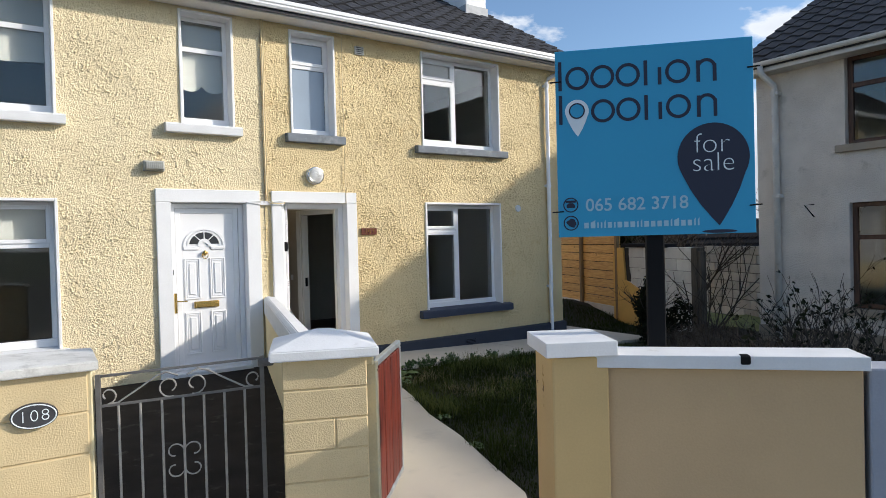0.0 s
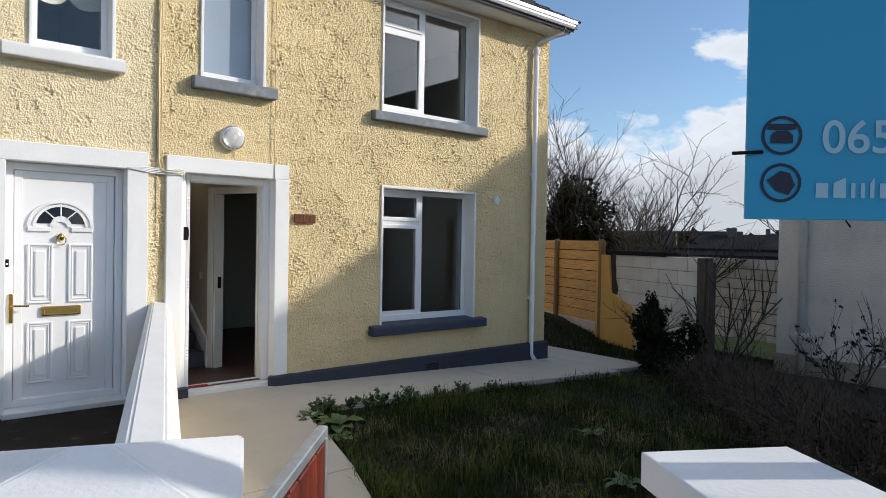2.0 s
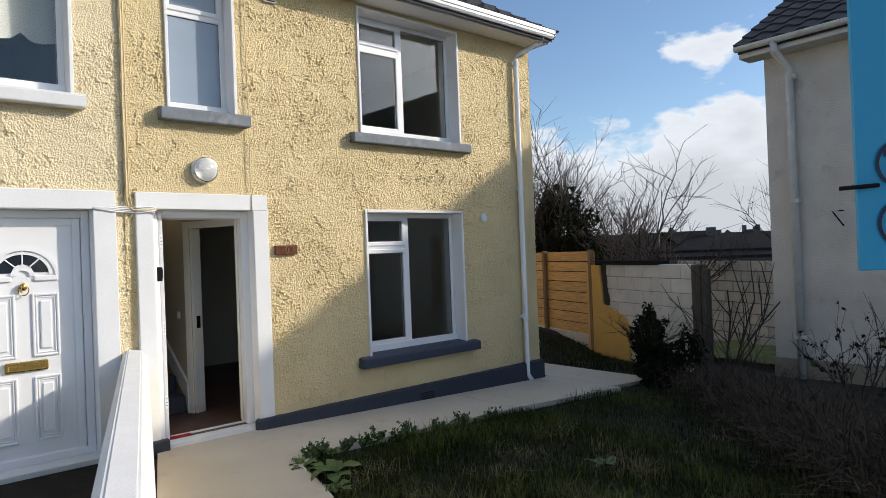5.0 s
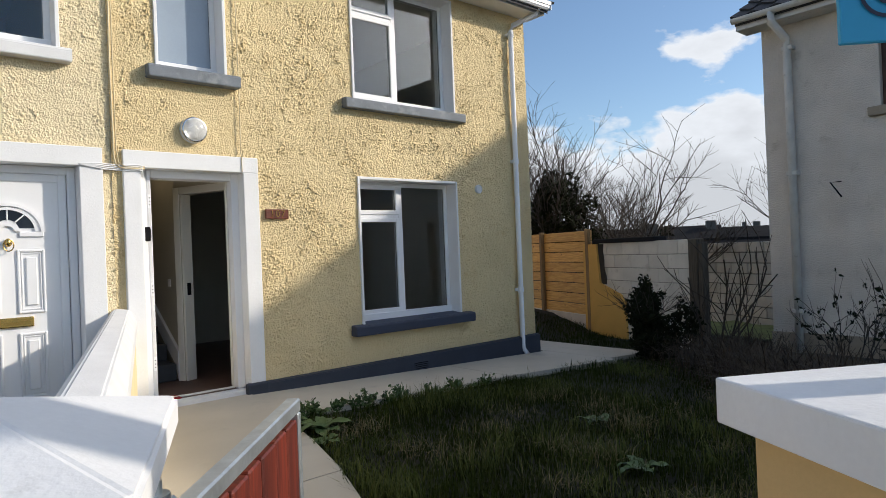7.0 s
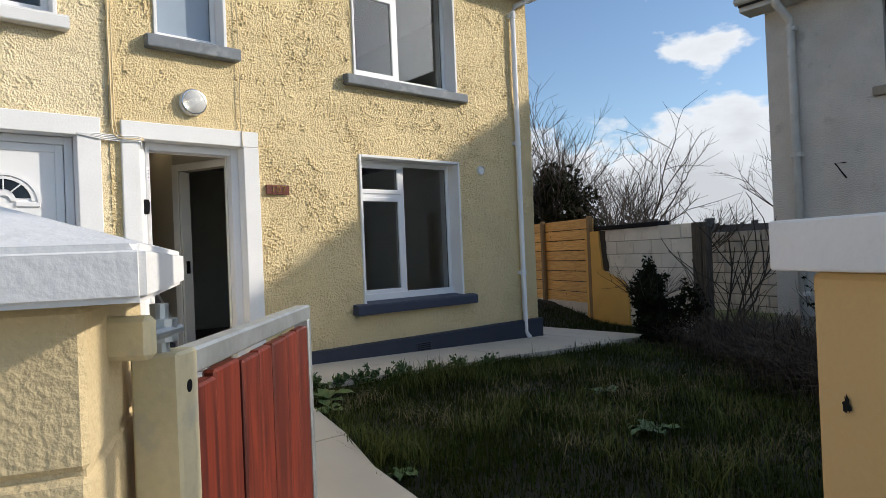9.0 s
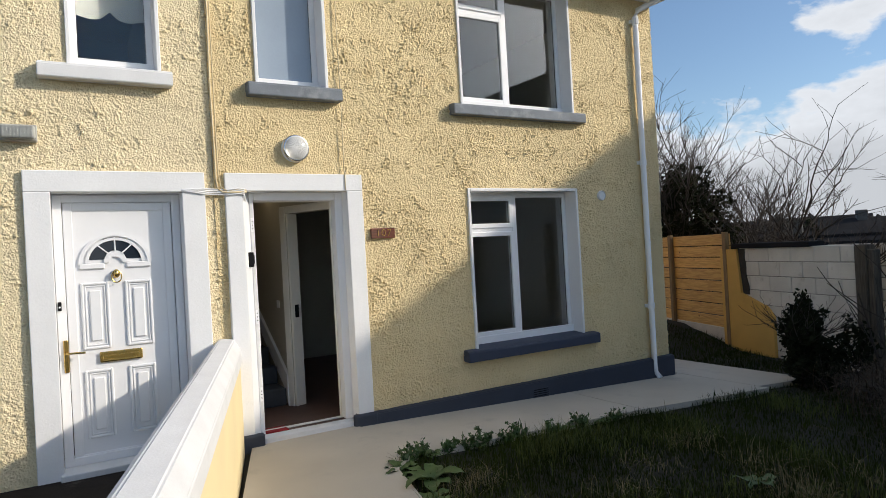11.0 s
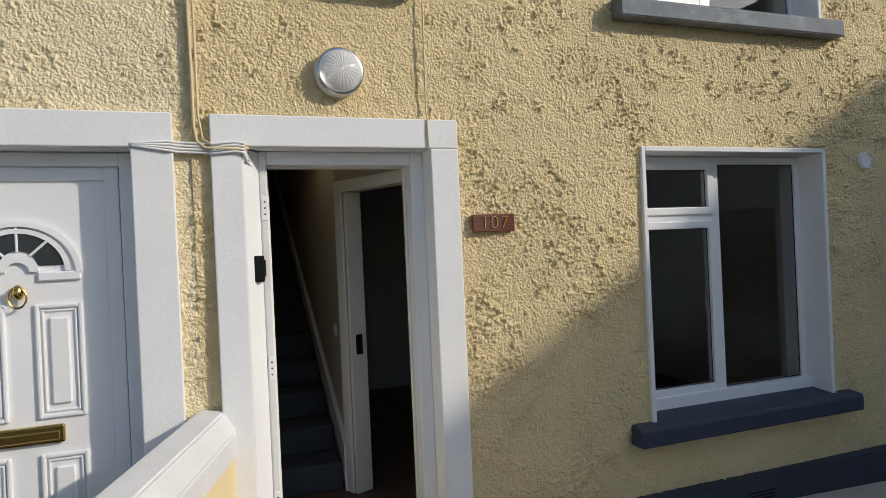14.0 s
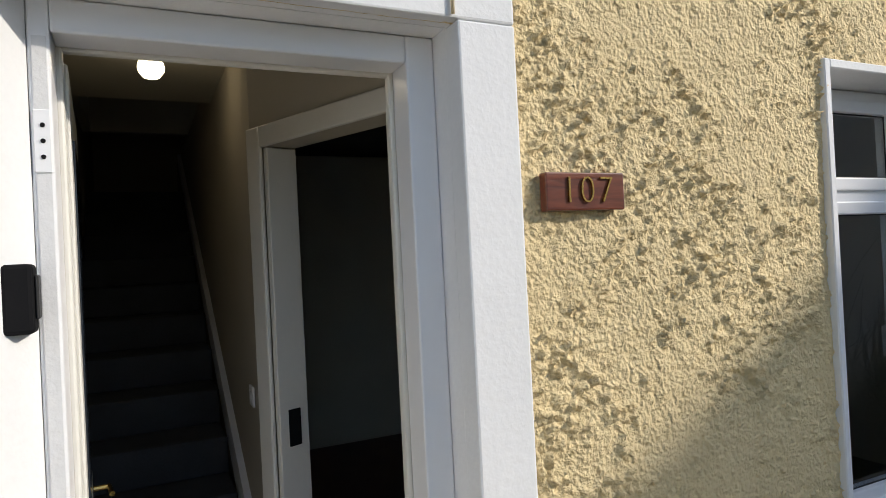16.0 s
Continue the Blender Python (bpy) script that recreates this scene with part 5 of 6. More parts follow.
sa, sbv = [st.verts.new((HX - 0.030, y, z)) for y, z in sp], [st.verts.new((HX - 0.001, y, z)) for y, z in sp]
st.faces.new(sa)
st.faces.new(sbv[::-1])
for i in range(5):
    st.faces.new((sa[i], sbv[i], sbv[(i + 1) % 5], sa[(i + 1) % 5]))
part("string", st, M_UPVC, stairs, "white painted wall string")
pend = thing("hall_lamp", "lit round globe lamp under the hall ceiling", "lamp")
part("rose", lathe([(0.045, 2.44), (0.05, 2.46)], 16), M_UPVC, pend).location = (3.86, 9.5, 0)
part("globe", lathe([(0.005, -0.05), (0.03, -0.042), (0.047, -0.02), (0.05, 0.0), (0.043, 0.026), (0.025, 0.044), (0.012, 0.06)], 20), glow("lit_bulb_glass", (1.0, 0.82, 0.55), 7.0), pend, "glowing warm glass", True).location = (3.86, 9.5, 2.375)

# ---- things on the front wall ----
plq = thing("house_number", "varnished wooden house number plaque with brass figures", "plaque", pose(4.793, 8.026, 1.718, 90))
part("board", boxed(-0.12, 0.12, -0.047, 0.047, -0.03, 0.0, 0.004, 2), M_PLAQUE, plq)
for u, ch in ((-0.055, "1"), (0.0, "0"), (0.058, "7")):
    lettering("figure", ch, 0.098, M_BRASS, plq, pose(u, 0, 0.003), "brass figure", -0.0022, 0.003)


def wall_lamp():
    """A round bulkhead lamp: base plate, chrome ring and domed ribbed glass."""
    t = thing("wall_lamp", "round bulkhead lamp with ribbed glass above the doorway", "lamp", pose(4.0, 8.045, 2.475, 90))
    part("base", lathe([(0.118, -0.01), (0.118, 0.02), (0.11, 0.03)], 32), M_UPVC, t)
    part("ring", lathe([(0.112, 0.03), (0.118, 0.04), (0.108, 0.052), (0.1, 0.05)], 32), M_CHROME, t, "bright metal ring", True)
    part("reflector", lathe([(0.03, 0.022), (0.06, 0.027), (0.096, 0.048), (0.1, 0.046), (0.06, 0.02)], 32), M_UPVC, t, "white reflector bowl", True)
    part("bulb", lathe([(0.004, 0.075), (0.018, 0.07), (0.026, 0.055), (0.022, 0.035), (0.015, 0.022)], 16), M_LAMP_GLASS, t, smooth=True)
    dome, sides = bmesh.new(), 96
    rings = []
    for k in range(9):
        a = math.pi / 2 * k / 8.3
        rings.append([dome.verts.new(((0.1 * math.cos(a)) * math.cos(2 * math.pi * i / sides), (0.1 * math.cos(a)) * math.sin(2 * math.pi * i / sides), 0.05 + (0.055 + (0.0022 if i % 4 < 2 else 0.0)) * math.sin(a))) for i in range(sides)])
    for ra_, rb_ in zip(rings, rings[1:]):
        for i in range(sides):
            dome.faces.new((ra_[i], ra_[(i + 1) % sides], rb_[(i + 1) % sides], rb_[i]))
    dome.faces.new(rings[-1])
    glass = part("glass", dome, M_LAMP_CLEAR, t, "clear ribbed glass dome")
    glass.visible_shadow = False


wall_lamp()
bulk = thing("bulkhead_lamp", "old rectangular bulkhead lamp with dusty ribbed glass", "lamp")
part("base", boxed(1.885, 2.115, 8.0, 8.06, 2.455, 2.575, 0.01, 2), M_DUSTY_GLASS, bulk)
part("diffuser", boxed(1.895, 2.105, 7.955, 8.0, 2.465, 2.565, 0.02, 3), M_DUSTY_GLASS, bulk, "dusty ribbed glass")
for k in range(9):
    part("rib", boxed(1.91 + 0.021 * k, 1.918 + 0.021 * k, 7.951, 7.957, 2.475, 2.555), M_DUSTY_GLASS, bulk)
rv = thing("round_vent", "small round white vent cover", "vent", pose(7.60, 8.05, 2.06, 90))
part("rim", lathe([(0.055, -0.01), (0.058, 0.012), (0.05, 0.022), (0.046, 0.014)], 28), M_UPVC, rv)
for k in range(-3, 4):
    w = math.sqrt(0.046 ** 2 - (0.013 * k) ** 2)
    part("slat", boxed(-w, w, 0.013 * k - 0.004, 0.013 * k + 0.004, 0.006, 0.016), M_UPVC, rv)
for nm, x0, x1, z0, z1, mt, lab in (("wall_vent", 4.645, 4.785, 4.185, 4.30, M_CAP_WORN, "small pale louvred vent under the eaves"), ("plinth_vent", 6.40, 6.62, -0.135, 0.02, M_PLINTH, "slate-blue louvred vent in the plinth")):
    yy = 8.03 if nm == "wall_vent" else 7.985
    t = thing(nm, lab, "vent")
    part("backing", boxed(x0, x1, yy, yy + 0.03, z0, z1, 0.004, 1), mt, t)
    n = 4 if nm == "wall_vent" else 7
    for k in range(n):
        z = z0 + (z1 - z0) * (k + 0.6) / (n + 0.2)
        part("slot", boxed(x0 + 0.015, x1 - 0.015, yy - 0.003, yy + 0.001, z - 0.004, z + 0.004), M_BLACK, t)


def cable(name, pts, r, mat_, label):
    t = thing(name, label, "cable")
    part("strand", tube(bmesh.new(), pts, r, 7), mat_, t, smooth=True)
    return t


cable("cable", [(3.32, 8.035, 4.44), (3.325, 8.033, 3.6), (3.318, 8.034, 3.0), (3.325, 8.033, 2.4), (3.325, 8.033, 2.2), (3.335, 8.03, 2.13), (3.37, 8.022, 2.10), (3.42, 8.008, 2.095), (3.56, 8.008, 2.098)], 0.0075, M_CABLE, "cream painted cable clipped down the wall")
cable("cable", [(3.345, 8.035, 4.44), (3.343, 8.033, 3.0), (3.345, 8.033, 2.25), (3.36, 8.03, 2.14), (3.40, 8.012, 2.112), (3.56, 8.008, 2.113)], 0.0055, M_CABLE, "cream painted cable clipped down the wall")
cable("cable", [(4.445, 8.034, 4.42), (4.44, 8.032, 3.5), (4.447, 8.034, 2.9), (4.44, 8.032, 2.30), (4.44, 8.015, 2.262), (4.438, 8.013, 2.2), (4.438, 8.013, 2.115)], 0.0045, M_CABLE, "thin painted wire down the wall")
for k in range(4):
    z = 2.072 + 0.014 * k
    cable("cable", [(3.05, 8.03, 2.115), (3.075, 8.012, 2.105 + 0.003 * k), (3.22, 8.01, z + 0.012), (3.25, 8.03, z + 0.01), (3.385, 8.03, z + 0.004), (3.41, 8.009, z), (3.50, 8.009, z + 0.012), (3.537, 8.006 - 0.003 * k, z + 0.006), (3.548, 8.03 + 0.01 * k, z - 0.03), (3.578, 8.13, z - 0.05 + 0.01 * k)], 0.006, M_CABLE_WHITE, "white painted cable looped round the door surround")

# ---- house to the east ----
# its length past the view is made up, to shade the front walls
east = thing("neighbour_house", "dirty white pebbledashed house with dark tiled roof", "house", turned(11.25, 5.97, 0, -91))
EW = [(1.40, 2.95, 2.87, 4.22), (1.44, 2.95, 0.36, 1.98), (5.2, 6.7, 2.87, 4.22), (5.2, 6.7, 0.36, 1.98)]
part("wall", pierced(bmesh.new(), 0, 11, -0.8, 4.3, 0.0, 0.3, EW), M_WHITEWASH, east)
gb = bmesh.new()
box(gb, 0, 0.3, 0.3, 6.8, -0.8, 4.3)
box(gb, 10.7, 11, 0.3, 6.8, -0.8, 4.3)
box(gb, 0.3, 10.7, 6.5, 6.8, -0.8, 4.3)
for x in (0.0, 10.7):
    v = [gb.verts.new((x + d, y, z)) for d in (0, 0.3) for y, z in ((0, 4.3), (6.8, 4.3), (3.4, 6.45))]
    gb.faces.new(v[:3])
    gb.faces.new(v[3:][::-1])
    for a, b in ((0, 1), (1, 2), (2, 0)):
        gb.faces.new((v[a], v[b], v[b + 3], v[a + 3]))
part("gable_wall", gb, M_WHITEWASH, east)
part("ceiling", boxed(0.3, 10.7, 0.3, 6.5, 4.2, 4.29), M_ROOM, east)
part("inner_wall", boxed(0.3, 10.7, 3.0, 3.1, -0.5, 4.2), M_ROOM, east)
part("plinth", boxed(-0.02, 11.02, -0.02, 0.1, -0.8, -0.02, 0.01, 1), M_SILL_TAN, east)
for x0, x1, z0, z1 in EW:
    w = part("window", frame_bars(bmesh.new(), x0, x1, z0, z1, 0.10, 0.17, 0.07), M_BROWN_FRAME, east, "dark brown timber window")
    zt = z1 - 0.33 * (z1 - z0)
    part("transom", boxed(x0 + 0.07, x1 - 0.07, 0.10, 0.16, zt - 0.035, zt + 0.035, 0.004, 1), M_BROWN_FRAME, w)
    part("mullion", boxed((x0 + x1) / 2 - 0.03, (x0 + x1) / 2 + 0.03, 0.105, 0.16, z0 + 0.07, z1 - 0.07, 0.004, 1), M_BROWN_FRAME, w)
    part("pane", boxed(x0 + 0.06, x1 - 0.06, 0.13, 0.136, z0 + 0.06, z1 - 0.06), M_GLASS, w).visible_shadow = False
    part("window_sill", boxed(x0 - 0.13, x1 + 0.13, -0.07, 0.12, z0 - 0.115, z0, 0.01, 1), M_SILL_TAN, east, "tan painted sill")
rf = bmesh.new()
q = [(-0.36, 4.33), (3.4, 6.52), (7.16, 4.33), (7.16, 4.25), (3.4, 6.42), (-0.36, 4.25)]
ra, rb = [rf.verts.new((-0.20, y, z)) for y, z in q], [rf.verts.new((11.2, y, z)) for y, z in q]
rf.faces.new(ra)
rf.faces.new(rb[::-1])
for i in range(6):
    rf.faces.new((ra[i], rb[i], rb[(i + 1) % 6], ra[(i + 1) % 6]))
er = part("roof", rf, M_TILE, east)
half = bmesh.new()
prof = [(-0.40 + 0.062 * math.cos(a), 4.335 + 0.062 * math.sin(a)) for a in (math.pi + math.pi * k / 8 for k in range(9))]
prof += [(y * 1.0 + (0.006 if y < -0.4 else -0.006), z + 0.006) for y, z in prof[::-1]]
ga, gb2 = [half.verts.new((-0.22, y, z)) for y, z in prof], [half.verts.new((11.2, y, z)) for y, z in prof]
for i in range(len(prof)):
    half.faces.new((ga[i], ga[(i + 1) % len(prof)], gb2[(i + 1) % len(prof)], gb2[i]))
half.faces.new(ga)
half.faces.new(gb2[::-1])
part("gutter", half, M_OLD_PLASTIC, east, "grey-white old gutter")
part("fascia", boxed(-0.2, 11.2, -0.335, -0.30, 4.19, 4.32, 0.004, 1), M_OLD_PLASTIC, east)
part("soffit", boxed(-0.2, 11.2, -0.30, -0.001, 4.19, 4.21), M_OLD_PLASTIC, east)
dp = part("downpipe", tube(bmesh.new(), [(0.30, -0.40, 4.30), (0.30, -0.39, 4.16), (0.36, -0.10, 3.98), (0.36, -0.08, 3.9), (0.37, -0.075, -0.28)], 0.052, 12), M_OLD_PLASTIC, east, "grey-white old downpipe", True)
for z in (3.85, 2.15, 0.28):
    part("clip", boxed(0.30, 0.44, -0.125, 0.0, z - 0.03, z + 0.03, 0.01, 1), M_OLD_PLASTIC, dp)
part("bracket", tube(bmesh.new(), [(0.93, -0.02, 1.98), (0.85, -0.16, 1.97), (0.93, -0.02, 1.78)], 0.010, 6), M_BLACK, east, "small rusty iron bracket")

# ---- east boundary: white block wall, pier and pine fence on one line ----
EB = turned(11.3, 8.9, 0, -20)
bw = thing("garden_wall", "old whitewashed block garden wall with dark coping", "garden wall", EB)
part("core", boxed(0.03, 0.19, -2.2, 0.05, -0.6, 1.25), M_MORTAR, bw)
for r in range(8):
    z = -0.4 + 0.215 * r
    y = -2.2 - (0.22 if r % 2 else 0.0)
    while y < 0.0:
        a, b = max(y, -2.2), min(y + 0.44, 0.0)
        if b - a > 0.06:
            part("block", boxed(0.015 + random.uniform(0, 0.006), 0.20, a + 0.003, b - 0.003, z + 0.003, z + 0.211, 0.006, 1), M_BLOCK_WHITE, bw)
        y += 0.44
part("coping", boxed(-0.02, 0.24, -1.5, 0.12, 1.31, 1.385, 0.012, 1), M_FAR_ROOF, bw, "dark slate coping")
pier = thing("wall_pier", "yellow painted pier and low raking wall", "pier", EB)
pb = bmesh.new()
pp = ((0.42, -0.6), (0.42, 1.30), (0.02, 1.30), (-0.06, 0.62), (-0.62, 0.44), (-0.75, 0.30), (-0.75, -0.6))
pa, pc = [pb.verts.new((-0.03, y, z)) for y, z in pp], [pb.verts.new((0.025, y, z)) for y, z in pp]
pb.faces.new(pa)
pb.faces.new(pc[::-1])
for i in range(len(pp)):
    pb.faces.new((pa[i], pc[i], pc[(i + 1) % len(pp)], pa[(i + 1) % len(pp)]))
part("render_face", pb, M_PIER, pier)
raw = bmesh.new()
steps = [0.60 + 0.07 * k for k in range(11)]
near = [(0.02 - 0.08 * max(0.0, (1.30 - z) / 0.68), z) for z in steps]
far = [(y - 0.15 - 0.045 * noise.noise(Vector((z * 6, 1.7, 0))), z) for y, z in near]
outline = [raw.verts.new((0.008, y, z)) for y, z in near + far[::-1]]
raw.faces.new(outline)
slab = bmesh.ops.extrude_face_region(raw, geom=list(raw.faces))
bmesh.ops.translate(raw, vec=(0.02, 0, 0), verts=[v for v in slab["geom"] if isinstance(v, bmesh.types.BMVert)])
part("broken_edge", raw, M_RAW_EDGE, bw, "dark broken edge of bare render")
fn = thing("fence", "knotty yellow pine board fence with posts", "fence", EB)
rng = random.Random(5)
for k in range(8):
    z = 0.02 + 0.193 * k
    for y0, y1 in ((0.25, 1.95), (1.955, 4.6)):
        part("board", boxed(0.03 + rng.uniform(0, 0.009), 0.055, y0, y1, z, z + 0.180, 0.005, 1), M_PINE, fn)
for y in (0.30, 1.95, 4.3):
    part("post", boxed(-0.04, 0.03, y - 0.045, y + 0.045, -0.5, 1.58, 0.006, 1), M_PINE_POST, fn, "slim timber fence post")
part("gravel_board", boxed(0.02, 0.06, 0.25, 4.6, -0.4, 0.015), M_BLOCK_GREY, fn)
tp = thing("timber_post", "thick weathered dark timber post", "post", EB)
part("post", boxed(-0.02, 0.13, -2.40, -2.23, -0.6, 1.32, 0.015, 2), M_TIMBER, tp)
part("post_strip", boxed(-0.01, 0.10, -2.50, -2.41, -0.6, 1.26, 0.01, 1), M_TIMBER, tp)

# grey block wall of the yard beyond
gw = thing("block_wall", "unpainted grey concrete block wall", "garden wall", turned(15.7, 9.9, 0, -113))
part("core", boxed(0, 3.9, 0.03, 0.2, -1.2, 1.2), M_MORTAR, gw)
for r in range(9):
    z = -0.7 + 0.215 * r
    x = -0.22 if r % 2 else 0.0
    while x < 3.9:
        a, b = max(x, 0), min(x + 0.44, 3.9)
        if b - a > 0.06:
            part("block", boxed(a + 0.012, b - 0.012, random.uniform(-0.012, 0.006), 0.1, z + 0.010, z + 0.205, 0.008, 1), M_BLOCK_GREY, gw)
        x += 0.44
sheet("yard_bank", 11.6, 17, 5.5, 10, 0.4, 0.10, M_YARD_GRASS, "rough grass in a sunlit tone in the yard beyond", "grass", 0.12)

# far roofs, woods and church tower
for x, y, w, d, h, deg, lab in ((24, 15.5, 9, 6, 0.9, -62, "low shed with a dark slate roof beyond the wall"), (46, 24, 12, 7, 1.6, -50, "distant house with a slate roof"), (60, 38, 14, 8, 2.2, -70, "distant house with a slate roof"), (70, 31, 14, 8, 2.0, -55, "distant house with a slate roof")):
    t = thing("distant_house", lab, "house", turned(x, y, -4, deg))
    part("wall", boxed(-w / 2, w / 2, -d / 2, d / 2, -2, 2.6 + h), M_FAR_WALL, t)
    bm = bmesh.new()
    v = [bm.verts.new(p) for p in ((-w / 2 - 0.3, -d / 2 - 0.3, 2.5 + h), (w / 2 + 0.3, -d / 2 - 0.3, 2.5 + h), (w / 2 + 0.3, d / 2 + 0.3, 2.5 + h), (-w / 2 - 0.3, d / 2 + 0.3, 2.5 + h), (-w / 2 - 0.3, 0, 4.6 + h), (w / 2 + 0.3, 0, 4.6 + h))]
    for f in ((0, 1, 5, 4), (2, 3, 4, 5), (1, 2, 5), (3, 0, 4), (3, 2, 1, 0)):
        bm.faces.new([v[i] for i in f])
    rfar = part("roof", bm, M_FAR_ROOF, t)
    run, lift = d / 2 + 0.3, 2.1
    for k in range(9 if h < 1 else 0):
        q0, q1 = k / 9, (k + 0.93) / 9
        for sgn in (-1, 1):
            c_ = bmesh.new()
            lo_ = [c_.verts.new((x_, sgn * run * (1 - q0), 2.5 + h + lift * q0 + 0.10)) for x_ in (-w / 2 - 0.32, w / 2 + 0.32)]
            hi_ = [c_.verts.new((x_, sgn * run * (1 - q1), 2.5 + h + lift * q1 + 0.03)) for x_ in (w / 2 + 0.32, -w / 2 - 0.32)]
            ft_ = [c_.verts.new((v.co.x, v.co.y, v.co.z - 0.10)) for v in lo_]
            c_.faces.new(lo_ + hi_)
            c_.faces.new((ft_[0], ft_[1], lo_[1], lo_[0]))
            part("slate_course", c_, M_FAR_ROOF, rfar)
    part("chimney", boxed(-0.3, 0.3, -0.25, 0.25, 4.2 + h, 5.1 + h, 0.03, 1), M_FAR_WALL, t)
tower = thing("church_tower", "distant grey church tower with a battlemented top", "tower", turned(150, 66, -6, -60))
part("shaft", boxed(-1.7, 1.7, -1.7, 1.7, 0, 10.2), M_FAR_WALL, tower)
for x in (-1.4, 1.4):
    part("pinnacle", boxed(x - 0.3, x + 0.3, -1.7, 1.7, 10.2, 11.2), M_FAR_WALL, tower)
woods = bmesh.new()
rng = random.Random(8)
for k in range(240):
    a = radians(rng.uniform(8, 70))
    r = rng.uniform(110, 240)
    w, h = rng.uniform(4, 11), rng.uniform(5, 9) * (r / 170)
    bmesh.ops.create_icosphere(woods, subdivisions=1, radius=1, matrix=Matrix.Translation((r * math.cos(a), r * math.sin(a), -5)) @ Matrix.Diagonal((w, w, h, 1)))
for v in woods.verts:
    v.co += Vector((rng.uniform(-1, 1), rng.uniform(-1, 1), rng.uniform(-1, 1)))
tagged(link("distant_woods", woods, M_FAR_TREES), "dark belt of distant winter trees", "trees", kind="stuff")


# ---- plants ----
def leaf_cloud(verts, faces, rng, centre, radius, count, size, flat=1.0):
    """Many small leaf blades scattered through a lumpy volume."""
    for _ in range(count):
        d = Vector((rng.gauss(0, 1), rng.gauss(0, 1), rng.gauss(0, 1))).normalized()
        lump = 0.7 + 0.5 * noise.noise(d * 1.7 + Vector(centre))
        p = Vector(centre) + Vector((d.x * radius[0], d.y * radius[1], d.z * radius[2])) * lump * rng.uniform(0.55, 1.0)
        u = Vector((rng.gauss(0, 1), rng.gauss(0, 1), rng.gauss(0, 1) * flat)).normalized()
        w = u.cross(Vector((rng.gauss(0, 1), rng.gauss(0, 1), rng.gauss(0, 1)))).normalized()
        s = size * rng.uniform(0.6, 1.3)
        b = len(verts)
        verts += [p - u * s, p + w * s * 0.5, p + u * s, p - w * s * 0.5]
        faces.append((b, b + 1, b + 2, b + 3))


def mesh_part(name, verts, faces, mat_, parent, label=""):
    me = bpy.data.meshes.new(name)
    me.from_pydata([tuple(v) for v in verts], [], faces)
    me.materials.append(mat_)
    ob = new(name, me)
    ob.parent = parent
    return tagged(ob, label)


def twigs(bm, rng, base, direction, length_, radius, level, spread=0.55):
    """A branch that bends and forks into thinner ones."""
    pts, p, d = [Vector(base)], Vector(base), Vector(direction).normalized()
    n = 4
    for _ in range(n):
        d = (d + Vector((rng.gauss(0, 0.13), rng.gauss(0, 0.13), rng.gauss(0.03, 0.10)))).normalized()
        p = p + d * length_ / n
        pts.append(p.copy())
    tube(bm, pts, radius, 5 if radius > 0.012 else 3, radius * 0.55)
    if level > 0:
        for k in range(rng.choice((3, 4, 4, 5))):
            i = rng.choice((1, 2, 2, 3, 3, 4))
            side = Vector((rng.gauss(0, 1), rng.gauss(0, 1), rng.gauss(0.25, 0.6))).normalized()
            twigs(bm, rng, pts[i], d + side * spread * 1.5, length_ * rng.uniform(0.42, 0.72), max(radius * 0.55, 0.0035), level - 1, spread)


def bare_tree(x, y, z, height, stems, seed, label, level=3, lean=(0, 0), trunk=0.06, spread=0.55):
    t = thing("bare_tree", label, "tree", pose(x, y, z))
    rng_ = random.Random(seed)
    tr_ = bmesh.new()
    tube(tr_, [(0, 0, -0.3), (0.02, 0.01, height * 0.12), (lean[0] * 0.3, lean[1] * 0.3, height * 0.25)], trunk, 8, trunk * 0.7)
    part("trunk", tr_, M_BARK, t)
    cr = bmesh.new()
    for _ in range(stems):
        a = rng_.uniform(0, 2 * math.pi)
        twigs(cr, rng_, (lean[0] * 0.3, lean[1] * 0.3, height * rng_.uniform(0.12, 0.25)), (math.cos(a) * 0.45 + lean[0], math.sin(a) * 0.45 + lean[1], 1), height * rng_.uniform(0.38, 0.58), trunk * 0.5, level, spread)
    part("crown", cr, M_BARK, t, "bare forking branches")
    return t


# ivy-clad tree with bare branches standing out of it
ivy = bare_tree(15.6, 13.4, -0.6, 5.7, 13, 21, "bare winter tree with a dark ivy-clad crown", 3)
vs, fs = [], []
rng = random.Random(31)
leaf_cloud(vs, fs, rng, (0.2, 0.0, 2.75), (1.2, 1.2, 1.6), 4300, 0.08)
leaf_cloud(vs, fs, rng, (-0.5, 0.6, 1.9), (0.8, 0.8, 1.2), 1800, 0.07)
leaf_cloud(vs, fs, rng, (0.9, -0.6, 1.7), (0.8, 0.8, 1.0), 1500, 0.07)
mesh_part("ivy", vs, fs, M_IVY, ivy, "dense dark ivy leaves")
bare_tree(14.6, 13.9, -0.6, 4.6, 8, 22, "tangled bare winter tree behind the fence", 3)
bare_tree(16.6, 12.3, -0.6, 4.0, 7, 23, "tangled bare winter tree behind the fence", 3)
bare_tree(14.9, 10.6, -0.6, 3.9, 6, 24, "spreading bare apple tree behind the wall", 3, (0.1, -0.1))
bare_tree(14.3, 9.2, -0.6, 3.0, 5, 25, "spreading bare apple tree behind the wall", 3, (0.15, -0.2), trunk=0.045)
bare_tree(14.4, 6.3, -0.4, 3.2, 6, 28, "bare tree behind the neighbouring house", 3, (0.0, 0.08), trunk=0.04, spread=0.4)

